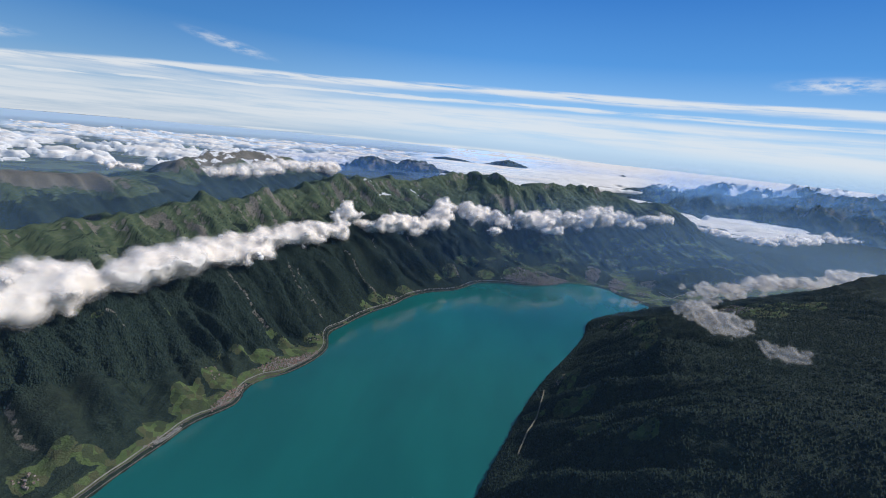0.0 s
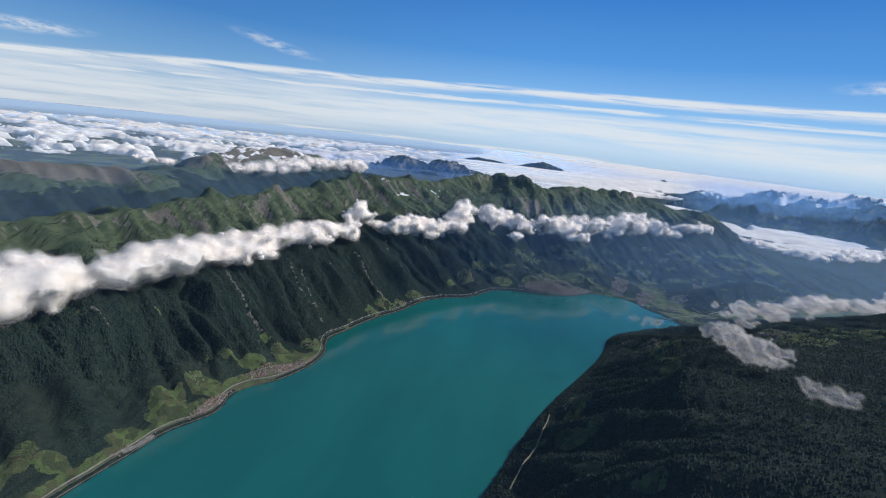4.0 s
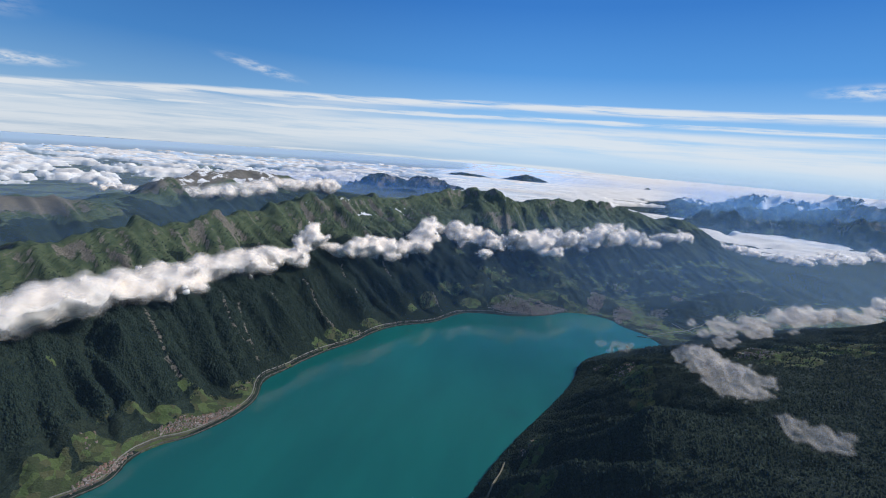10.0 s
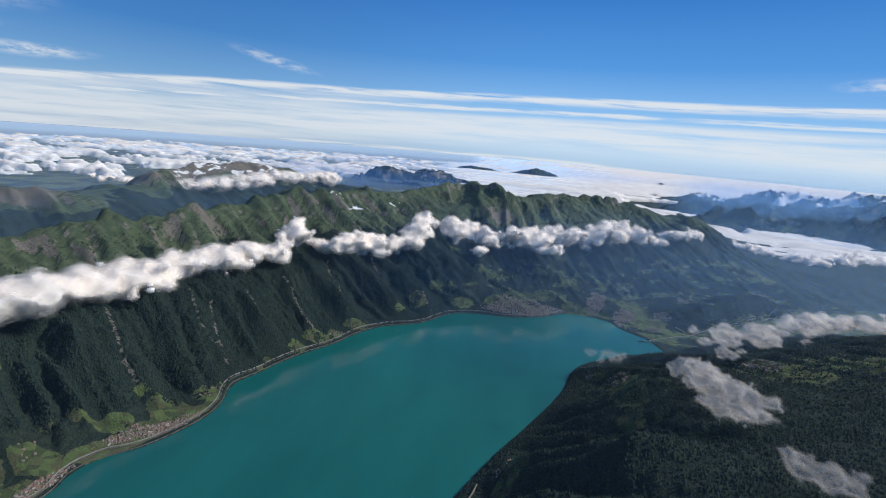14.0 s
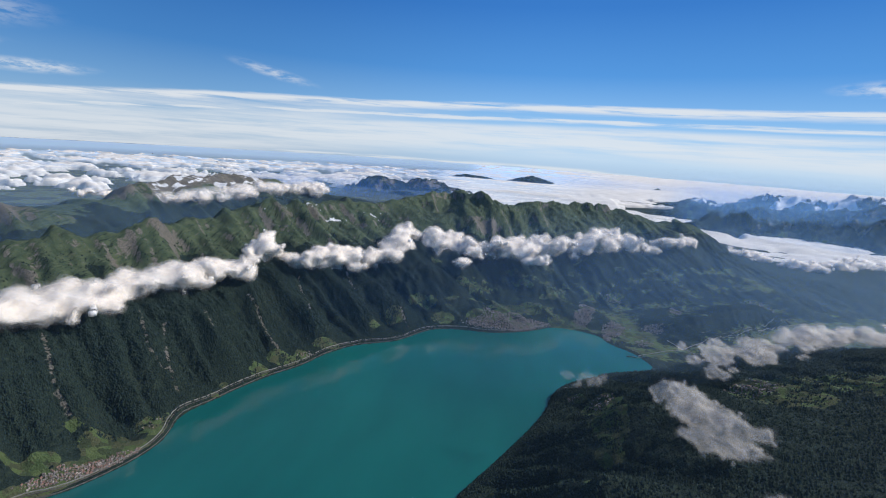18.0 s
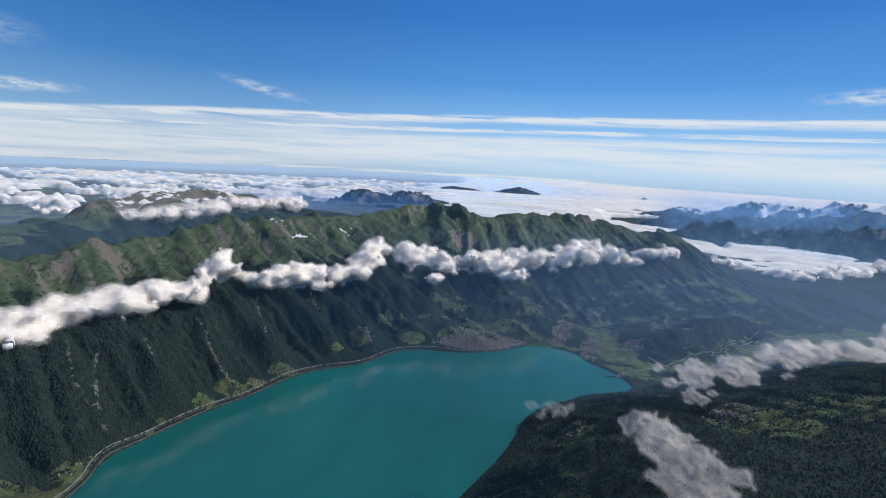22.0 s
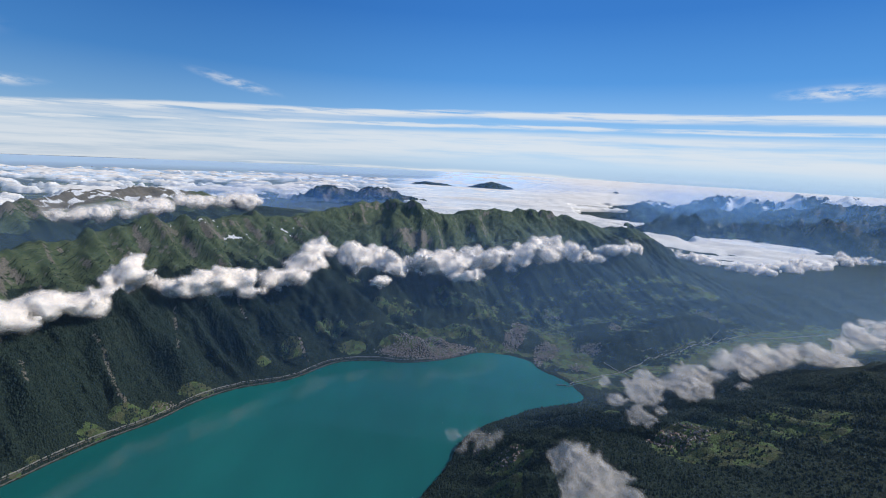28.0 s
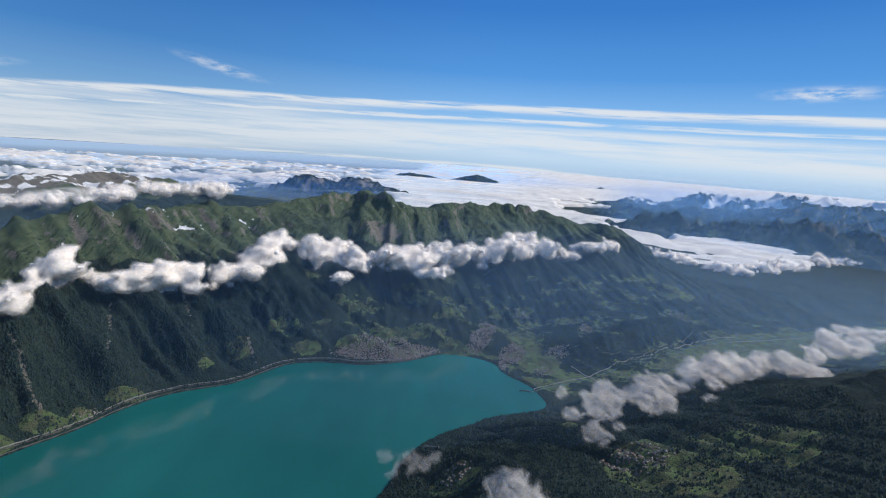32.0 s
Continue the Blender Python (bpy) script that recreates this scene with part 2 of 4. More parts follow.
def cloud_material():
    """White droplets: light wanders through the body of the cloud."""
    m, nt, ns, ln, bsdf = material("cloud")
    bsdf.inputs["Base Color"].default_value = (0.61, 0.585, 0.555, 1)
    bsdf.inputs["Roughness"].default_value = 1.0
    bsdf.inputs["Specular IOR Level"].default_value = 0.0
    bsdf.inputs["Subsurface Weight"].default_value = 1.0
    bsdf.inputs["Subsurface Radius"].default_value = (1, 1, 1)
    bsdf.inputs["Subsurface Scale"].default_value = 7.0
    return m


def thin_material(name, front, back):
    """Air or thin cloud that scatters some light and lets the rest through; how dense is stored on the mesh."""
    m, nt, ns, ln, bsdf = material(name)
    ns.remove(bsdf)
    dense = ns.new("ShaderNodeAttribute")
    dense.attribute_name = "dense"
    white, glow = node(nt, "BsdfDiffuse", Color=(*front, 1)), node(nt, "BsdfTranslucent", Color=(*back, 1))
    both, clear, thin = ns.new("ShaderNodeAddShader"), ns.new("ShaderNodeBsdfTransparent"), node(nt, "MixShader")
    ln.new(white.outputs[0], both.inputs[0])
    ln.new(glow.outputs[0], both.inputs[1])
    ln.new(dense.outputs["Fac"], thin.inputs[0])
    ln.new(clear.outputs[0], thin.inputs[1])
    ln.new(both.outputs[0], thin.inputs[2])
    ln.new(thin.outputs[0], ns["Material Output"].inputs[0])
    return m


def plain_material(name, dark, light, scale, rough=0.9):
    m, nt, ns, ln, bsdf = material(name)
    co = ns.new("ShaderNodeTexCoord").outputs["Object"]
    ln.new(mix(nt, ramp(nt, grain(nt, co, scale), 0.3, 0.7), dark, light), bsdf.inputs["Base Color"])
    bsdf.inputs["Roughness"].default_value = rough
    return m


LAND, WATER = land_material(), water_material()
CLOUD = cloud_material()
# tints of the sheets that imitate haze: low ones paler, far ones bluer
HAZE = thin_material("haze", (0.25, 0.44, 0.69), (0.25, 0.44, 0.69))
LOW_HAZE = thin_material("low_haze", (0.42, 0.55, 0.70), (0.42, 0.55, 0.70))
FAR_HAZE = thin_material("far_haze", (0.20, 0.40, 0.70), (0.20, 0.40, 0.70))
CLOUD_THIN = thin_material("thin_cloud", (0.56, 0.537, 0.509), (0.53, 0.508, 0.482))

# ---- plan of the land ----
# The lake's shore, from the near north side round the far end and back along the south side.
SHORE = [(-118, 20), (-101, 62), (-95, 86), (-94, 97), (-91, 112), (-90, 122), (-84, 131), (-82, 137), (-85, 145), (-82, 153), (-76, 158),
         (-71, 168), (-68, 178), (-68, 188), (-74, 200), (-69, 212), (-66, 222), (-60, 236), (-51, 250), (-48, 262), (-39, 277), (-28, 284),
         (-18, 291), (-10, 306), (-4, 314), (12, 319), (26, 319), (41, 325), (52, 332), (63, 343), (78, 343), (91, 338), (94, 328), (106, 320)]
SOUTH_SHORE = [(109, 314), (114, 303), (106, 297), (90, 290), (80, 281), (71, 274), (62, 262), (58, 242), (45, 215), (36, 197), (29, 182), (20, 160),
               (12, 134), (5, 112), (-5, 82), (-15, 40), (-30, -30), (-70, -90), (-120, -60)]
# Crests and valley floors: x, y, height above the lake.
CRESTS = [
    [(-260, -120, 46), (-232, 0, 47), (-208, 100, 48), (-186, 150, 48), (-168, 195, 48), (-153, 227, 55.5), (-147, 242, 51), (-142, 249, 55), (-137, 258, 58), (-138, 268, 55.5), (-139, 275, 51.5), (-139, 280, 51),
     (-140, 294, 54), (-141, 299, 54), (-139, 304, 52), (-133, 312, 55.5), (-124, 321, 57.5), (-119, 325, 61.5), (-117, 327, 63), (-115, 331, 61), (-113, 336, 58.5), (-106, 354, 59),
     (-99, 374, 59), (-92, 391, 59.7), (-88, 400, 57.8), (-73, 427, 55.7), (-62, 453, 58), (-52, 477, 59.5), (-37, 510, 61), (-21, 493, 59.4), (0, 475, 65.5), (9, 481, 58), (25, 505, 51.5),
     (38, 518, 54), (57, 535, 59.2), (73, 547, 52.6), (85, 557, 58), (92, 558, 56.5), (100, 557, 58), (108, 557, 58.5), (132, 565, 50.5), (155, 570, 44.5), (168, 571, 40), (175, 562, 43.3),
     (190, 544, 47.2), (200, 540, 43), (210, 538, 38), (223, 539, 30), (230, 520, 20)],
    [(-117, 327, 58), (-98, 315, 40)], [(-90, 397, 56), (-72, 372, 40)], [(0, 475, 62), (0, 425, 46), (4, 405, 36)],
    [(57, 535, 54), (70, 480, 34)], [(-153, 227, 53), (-132, 217, 40)], [(-137, 257, 55), (-116, 246, 38)], [(-39, 512, 57), (-34, 450, 42)],
    [(104, 556, 53), (112, 490, 34)], [(186, 545, 45), (182, 480, 24)],
    # the limestone plateau and the wooded hills beyond the crest
    [(-304, 396, 36), (-301, 405, 53.5), (-312, 440, 52), (-323, 486, 56), (-324, 520, 52), (-325, 561, 55), (-314, 590, 50), (-301, 617, 48.5), (-295, 660, 38)],
    [(-420, 180, 52), (-330, 255, 50), (-283, 292, 46), (-255, 318, 42)],
    # the southern side
    [(66, 256, 5), (85, 252, 11), (105, 250, 17), (130, 246, 26), (165, 262, 28), (206, 266, 47), (270, 255, 60), (380, 270, 66), (600, 330, 70)],
    [(64, 160, 36), (88, 160, 33), (125, 160, 35), (200, 120, 60)], [(78, 212, 24), (117, 218, 31)],
    [(48, 110, 36), (90, 90, 52), (150, 30, 70), (120, -140, 75)],
    # the pass and the slopes behind the valley floor
    [(222, 575, 14), (250, 540, 13), (292, 492, 14), (350, 522, 14), (430, 575, 15), (560, 655, 17)],
    # the wooded knoll beside the valley floor
    [(131, 346, 5), (152, 361, 10), (172, 379, 12), (203, 403, 10)],
]
FLOORS = [
    [(112, 312, 0.7), (120, 330, 0.8), (150, 340, 1.0), (200, 372, 1.2), (260, 404, 1.5), (330, 432, 1.8), (420, 470, 2), (560, 530, 2)],
    [(120, 306, 0.7), (139, 326, 1.0), (199, 356, 1.2), (320, 408, 1.6), (560, 505, 2)],
    [(108, 330, 0.8), (112, 352, 1.5), (113, 394, 3), (84, 379, 4.5)], [(130, 348, 0.9), (180, 374, 1.2), (228, 412, 1.4), (290, 436, 2), (420, 485, 2)],
    [(150, 385, 5), (216, 435, 7.5)], [(-16, 331, 8), (30, 350, 9), (60, 372, 9)],
    [(-330, 60, 20), (-270, 180, 18), (-225, 300, 20), (-230, 420, 14), (-170, 500, 12), (-120, 620, 12), (60, 700, 12), (250, 720, 14)],
    [(-520, 300, 10), (-440, 420, 6), (-450, 640, 6)],
]
CELL = 2.0
X0, X1, Y0, Y1 = -560.0, 620.0, -160.0, 860.0


def along(points, spacing):
    """Places at even steps along a broken line."""
    pts = np.array(points, float)
    out = []
    for a, b in zip(pts[:-1], pts[1:]):
        n = max(1, int(np.hypot(*(b - a)[:2]) / spacing))
        out.append(a + (b - a) * (np.arange(n) / n)[:, None])
    return np.concatenate(out + [pts[-1:]])


def smooth_line(points, rounds=2):
    """Rounds the corners of a broken line (Chaikin)."""
    pts = np.array(points, float)
    for _ in range(rounds):
        a, b = pts[:-1], pts[1:]
        pts = np.concatenate([pts[:1], np.stack([0.75 * a + 0.25 * b, 0.25 * a + 0.75 * b], 1).reshape(-1, pts.shape[1]), pts[-1:]])
    return pts


shore_line = smooth_line(SHORE + SOUTH_SHORE + SHORE[:1], 2)


def shore_distance(x, y):
    """Metres to the shore, negative on the lake."""
    best, inside = np.full(x.shape, 1e9), np.zeros(x.shape, bool)
    for (ax, ay), (bx, by) in zip(shore_line[:-1], shore_line[1:]):
        dx, dy = bx - ax, by - ay
        t = np.clip(((x - ax) * dx + (y - ay) * dy) / (dx * dx + dy * dy + 1e-9), 0, 1)
        best = np.minimum(best, (x - ax - t * dx) ** 2 + (y - ay - t * dy) ** 2)
        if abs(dy) > 1e-9:
            inside ^= ((ay > y) != (by > y)) & (x < ax + (y - ay) * dx / dy)
    return np.where(inside, -1, 1) * np.sqrt(best)


def membrane():
    """The land as a skin stretched over crests, floors and the shore, worn by running water."""
    h = None
    for cell in (16.0, 8.0, 4.0, CELL):
        nx, ny = int(round((X1 - X0) / cell)) + 1, int(round((Y1 - Y0) / cell)) + 1
        gx, gy = np.meshgrid(X0 + cell * np.arange(nx), Y0 + cell * np.arange(ny))
        edge = np.where(gy > 700, 6.0, np.where(gx < -480, 9.0, np.where(gy < -100, 60.0, 30.0)))
        fixed, value = np.zeros(gx.shape, bool), np.zeros(gx.shape)
        fixed[0], fixed[-1], fixed[:, 0], fixed[:, -1] = True, True, True, True
        value[fixed] = edge[fixed]
        crest = np.zeros(gx.shape)
        for line in FLOORS + CRESTS:
            for px, py, pz in along(line, cell * 0.5):
                i, j = int(round((py - Y0) / cell)), int(round((px - X0) / cell))
                fixed[i, j], value[i, j] = True, pz
                crest[i, j] = pz if line in CRESTS else 0
        sd = shore_distance(gx, gy)
        lake = sd < cell * 0.5
        fixed |= lake
        value[lake] = 0.2
        if h is None:
            h = np.where(fixed, value, 20.0)
            rounds = 400
        else:
            fx, fy = (gx - X0) / (2 * cell), (gy - Y0) / (2 * cell)
            ix, iy = np.minimum(fx.astype(int), h.shape[1] - 2), np.minimum(fy.astype(int), h.shape[0] - 2)
            u, v = fx - ix, fy - iy
            h = (h[iy, ix] * (1 - u) + h[iy, ix + 1] * u) * (1 - v) + (h[iy + 1, ix] * (1 - u) + h[iy + 1, ix + 1] * u) * v
            rounds = 160
        for _ in range(rounds):
            h = np.where(fixed, value, h)
            h[1:-1, 1:-1] = 0.25 * (h[:-2, 1:-1] + h[2:, 1:-1] + h[1:-1, :-2] + h[1:-1, 2:])
        h = np.where(fixed, value, h)
    return gx, gy, h, sd, crest


def relief(h):
    """How steep the land is over a wide patch."""
    gy, gx = np.gradient(h, CELL)
    s = np.hypot(gx, gy)
    for _ in range(12):
        s[1:-1, 1:-1] = 0.2 * (s[1:-1, 1:-1] + s[:-2, 1:-1] + s[2:, 1:-1] + s[1:-1, :-2] + s[1:-1, 2:])
    return s


def wear(h, keep, rounds=9, strength=0.030):
    """Stream-power wear: water runs to the lowest neighbour and cuts gullies."""
    ny, nx = h.shape
    index = np.arange(ny * nx).reshape(ny, nx)
    for _ in range(rounds):
        low, to = h.copy(), index.copy()
        drop = np.zeros(h.shape)
        for dy in (-1, 0, 1):
            for dx in (-1, 0, 1):
                if dx or dy:
                    far = np.roll(h, (-dy, -dx), (0, 1))
                    fall = (h - far) / math.hypot(dx, dy)
                    better = fall > drop
                    drop[better], to[better] = fall[better], np.roll(index, (-dy, -dx), (0, 1))[better]
        order = np.argsort(-h.ravel()).tolist()
        down = to.ravel().tolist()
        area = [1.0] * (ny * nx)
        for i in order:
            j = down[i]
            if j != i:
                area[j] += area[i]
        area = np.array(area).reshape(ny, nx)
        k = strength * np.sqrt(area) * keep
        h = (h + k * h.ravel()[to]) / (1 + k)
        # loose slopes creep
        c = h[1:-1, 1:-1]
        c += 0.02 * (h[:-2, 1:-1] + h[2:, 1:-1] + h[1:-1, :-2] + h[1:-1, 2:] - 4 * c)
    return h, area


base_x, base_y, base_h, base_sd, base_crest = membrane()
steep = relief(base_h)
rough_land = np.clip(steep / 0.45, 0, 1) * step(2, 14, base_sd)


def spurs(x, y, width, length, octaves, seed):
    """Ribs that run down the north slope, across the line of the shore, and down the face above the lake's far end."""
    bend = 5 * (fbm(x / 30, y / 30, 2, seed + 5) - 0.5)
    near = ridged((0.396 * x + 0.918 * y + bend) / width, (0.918 * x - 0.396 * y) / length, octaves, seed)
    end = ridged((0.93 * x + 0.37 * y + bend) / width, (-0.37 * x + 0.93 * y) / length, octaves, seed + 1)
    turn = step(-40, 30, x + 0.5 * (y - 380)) * step(330, 380, y)
    return near * (1 - turn) + end * turn


north_slope = step(190, 60, base_x - 0.35 * (base_y - 300))
# 1 on the crests, falling off to both sides
near_crest = (base_crest > 30).astype(float)
for _ in range(14):
    for turn in ((0, 1), (0, -1), (1, 0), (-1, 0)):
        near_crest = np.maximum(near_crest, 0.90 * np.roll(near_crest, turn, (0, 1)))
base_h = base_h + rough_land * (1 - 0.5 * near_crest) * (1 - 0.5 * step(40, 70, base_x) * step(320, 290, base_y)) * (6.0 * (fbm(base_x / 26, base_y / 26, 4, 3) - 0.5) + 3.0 * (ridged(base_x / 11, base_y / 11, 3, 9) - 0.6)
                                                        + 22.0 * north_slope * (spurs(base_x, base_y, 24, 120, 2, 11) - 0.62))
base_h = base_h + rough_land * north_slope * step(26, 40, base_h) * 9.0 * (spurs(base_x, base_y, 14, 60, 3, 91) - 0.62)
base_h, base_area = wear(base_h, np.clip(steep / 0.35, 0, 1) * step(1, 10, base_sd), 10, 0.042)
# the crests stand as sharp as the plan has them
lift = np.where(base_crest > 0, np.maximum(base_crest + 2.2 * (vnoise(base_x / 7, base_y / 7, 77) - 0.5) + 1.6 * (vnoise(base_x / 3, base_y / 3, 78) - 0.5) - base_h, 0), 0)
for _ in range(20):
    for turn in ((0, 1), (0, -1), (1, 0), (-1, 0)):
        lift = np.maximum(lift, 0.92 * np.roll(lift, turn, (0, 1)))
lift[1:-1, 1:-1] = 0.5 * lift[1:-1, 1:-1] + 0.125 * (lift[:-2, 1:-1] + lift[2:, 1:-1] + lift[1:-1, :-2] + lift[1:-1, 2:])
over = np.where(base_crest > 30, np.maximum(base_h - base_crest - 1.0, 0), 0)
for _ in range(12):
    for turn in ((0, 1), (0, -1), (1, 0), (-1, 0)):
        over = np.maximum(over, 0.90 * np.roll(over, turn, (0, 1)))
base_h = base_h + lift - over
CURVE = 227000.0


def sample(grid, x, y):
    fx, fy = np.clip((x - X0) / CELL, 0, grid.shape[1] - 1.001), np.clip((y - Y0) / CELL, 0, grid.shape[0] - 1.001)
    ix, iy = fx.astype(int), fy.astype(int)
    u, v = fx - ix, fy - iy
    return (grid[iy, ix] * (1 - u) + grid[iy, ix + 1] * u) * (1 - v) + (grid[iy + 1, ix] * (1 - u) + grid[iy + 1, ix + 1] * u) * v


def land_height(x, y):
    """Height of the ground anywhere."""
    x, y = np.asarray(x, float), np.asarray(y, float)
    h, sd, rl = sample(base_h, x, y), sample(base_sd, x, y), sample(rough_land, x, y)
    calm = 1 - 0.15 * sample(near_crest, x, y)
    high = rl * step(36, 46, h) * step(190, 60, x - 0.35 * (y - 300))
    h = h + rl * step(38, 50, h) * 2.4 * (ridged(x / 9, y / 9, 4, 33, 0.55) - 0.62) + high * (1 - 0.8 * sample(near_crest, x, y) ** 4) * 5.5 * (spurs(x, y, 8, 36, 3, 113) - 0.66)
    h = h + rl * calm * (1.2 * (ridged(x / 5.5, y / 5.5, 3, 21) - 0.6) + 6.4 * (1 - 0.45 * step(30, 46, h)) * (1 - 0.7 * step(-20, 40, x - 0.5 * (y - 220)) * step(330, 290, y)) * (spurs(x, y, 6.5, 40, 3, 27) - 0.6) + 0.5 * (vnoise(x / 1.3, y / 1.3, 5) - 0.5))
    h = np.where(sd > 0, np.maximum(h, 0.12 + np.minimum(sd * 0.35, 0.5)), np.maximum(sd * 0.5, -3.0))
    out = np.maximum(np.maximum(X0 - x, x - X1), np.maximum(Y0 - y, y - Y1))
    wide = 6 + 8 * (fbm(x / 150, y / 150, 4, 31) - 0.35)
    t = step(0, 260, out)
    h = np.where(out > 0, h * (1 - t) + wide * t, h)
    return h - np.maximum(0, np.hypot(x, y) - 600) ** 2 / (2 * CURVE)

# ---- large forms ----


def sheet(name, px, py, pz, mat, attrs=()):
    """A mesh over a grid of places; attrs: name and an n x 3 array of each cover."""
    ny, nx = px.shape
    i = np.arange(ny * nx).reshape(ny, nx)
    quads = np.stack([i[:-1, :-1], i[:-1, 1:], i[1:, 1:], i[1:, :-1]], -1).reshape(-1, 4)
    return raw_mesh(name, np.stack([px, py, pz], -1).reshape(-1, 3), quads, [mat], attrs=attrs)


def raw_mesh(name, verts, faces, mats, index=None, smooth=True, attrs=()):
    me = bpy.data.meshes.new(name)
    n, k = len(faces), faces.shape[1]
    me.vertices.add(len(verts))
    me.vertices.foreach_set("co", np.asarray(verts, np.float32).ravel())
    me.loops.add(n * k)
    me.loops.foreach_set("vertex_index", faces.astype(np.int32).ravel())
    me.polygons.add(n)
    me.polygons.foreach_set("loop_start", (np.arange(n) * k).astype(np.int32))
    me.polygons.foreach_set("use_smooth", np.full(n, smooth))
    for mat in mats:
        me.materials.append(mat)
    if index is not None:
        me.polygons.foreach_set("material_index", np.asarray(index, np.int32))
    me.update(calc_edges=True)
    for key, values in attrs:
        a = me.attributes.new(key, "FLOAT_COLOR", "POINT")
        a.data.foreach_set("color", np.concatenate([values, np.ones((len(values), 1))], 1).astype(np.float32).ravel())
    return new(name, me)


def graded(lo, hi, fine_lo, fine_hi, cell, growth=1.10, widest=160.0):
    """Grid lines that are close in the middle and wider outside."""
    mid = np.arange(fine_lo, fine_hi + 1e-6, cell)
    up, w = [mid[-1]], cell
    while up[-1] < hi:
        w = min(w * growth, widest)
        up.append(up[-1] + w)
    down, w = [mid[0]], cell
    while down[-1] > lo:
        w = min(w * growth, widest)
        down.append(down[-1] - w)
    return np.concatenate([down[:0:-1], mid, up[1:]])


def near_line(x, y, line, width):
    """1 on a broken line, falling to 0 at that distance from it."""
    best = np.full(np.shape(x), 1e9)
    pts = np.array(line, float)
    for a, b in zip(pts[:-1], pts[1:]):
        d = b - a
        t = np.clip(((x - a[0]) * d[0] + (y - a[1]) * d[1]) / (d @ d), 0, 1)
        best = np.minimum(best, np.hypot(x - a[0] - t * d[0], y - a[1] - t * d[1]))
    return np.clip(1 - best / width, 0, 1)


def spot(x, y, cx, cy, rx, ry, turn=0.0):
    c, s = math.cos(radians(turn)), math.sin(radians(turn))
    u, v = (x - cx) * c + (y - cy) * s, -(x - cx) * s + (y - cy) * c
    return np.clip(1.5 - np.hypot(u / rx, v / ry), 0, 1)


# scree and slide tracks on the north slope: top and foot
SLIDES = [[(-121, 192), (-114, 188), (-104, 181), (-100, 179), (-92, 176)], [(-105, 217), (-94, 209), (-86, 207)], [(-101, 225), (-97, 220), (-85, 209), (-78, 205)],
          [(-130, 99), (-125, 97), (-121, 94), (-114, 93)], [(-88, 262), (-81, 259), (-67, 250), (-63, 249)], [(-60, 318), (-50, 310)], [(-24, 311), (-16, 304)],
          [(-80, 298), (-61, 275)], [(-131, 136), (-125, 136)], [(-91, 237), (-84, 232)]]
# meadows cut into the woods: centre, half lengths, turn
SHORE_MEADOWS = [(-49, 268, 6.8, 2.6, 36), (-60, 247, 7.1, 3.8, 29), (-64, 235, 4.2, 3.0, 42), (-55, 255, 3.1, 3.4, 37), (-70, 220, 1.6, 1.3, 48), (-70, 214, 1.8, 1.2, 33),
                 (-32, 292, 3.2, 1.6, 37), (-90, 175, 2.5, 1.4, 40), (-79, 176, 7.3, 7.0, 38), (-76, 190, 4.7, 4.2, 29), (-72, 181, 3.3, 2.4, 34), (-88, 161, 6.2, 2.4, 44),
                 (-95, 156, 2.5, 1.4, 17), (-100, 151, 1.7, 1.3, 30), (-95, 142, 4.3, 3.2, 49), (-96, 134, 2.0, 4.2, 44), (-124, 156, 1.9, 1.2, 109)]
NEAR_MEADOWS = [(-92, 142, 4.8, 4.9, 53), (-97, 130, 5.2, 5.2, 41), (-96, 124, 3.0, 2.8, 24), (-97, 115, 3.6, 2.4, 53), (-102, 97, 3.6, 2.7, 52), (-109, 86, 4.2, 4.2, 24),
                (-142, 135, 2.1, 1.8, 18), (-133, 134, 2.1, 1.2, 16), (-97, 111, 2.6, 1.6, 47), (-80, 161, 14, 3.4, 66), (-90, 131, 8, 3.2, 66), (-108, 92, 5, 3, 75)]
TOWN_MEADOWS = [(-26, 307, 5.1, 3.8, 17), (-16, 333, 9.5, 3.6, 3), (-1, 323, 7.0, 4.2, 15), (22, 331, 10.3, 4.0, 11), (37, 344, 7.4, 5.5, 22), (51, 355, 13.2, 4.5, 8),
                (63, 370, 7.9, 1.9, 10), (108, 366, 9, 20, -4), (112, 342, 10.7, 9, 12), (95, 374, 3.0, 3.0, 39), (139, 395, 9.3, 5, 3), (143, 374, 7.2, 14, -6),
                (158, 390, 11.4, 8, -4), (172, 394, 9.6, 6, 20), (208, 425, 12, 7, 20), (188, 440, 9, 3, 20)]
UPPER_MEADOWS = [(114, 435, 3.4, 1.8, 5), (125, 426, 4.5, 2.3, 19), (131, 415, 3.6, 1.5, -7), (160, 426, 5.1, 2.1, 36), (167, 423, 4.9, 2.6, 16), (181, 413, 4.0, 3.4, -9),
                 (144, 431, 5.1, 3.0, 19), (4, 358, 3.8, 1.5, 11), (13, 360, 4.4, 2.1, 45), (43, 380, 6.6, 1.4, -31), (-16, 369, 4.1, 2.6, 66), (205, 476, 4.5, 2.3, 19),
                 (34, 395, 4.9, 1.4, -40), (104, 403, 9.3, 2.2, 20), (141, 445, 5.9, 1.4, 43), (75, 395, 4, 2, 0), (60, 410, 4, 2, 0), (85, 440, 4, 1.6, 20), (160, 455, 6, 2, 25)]
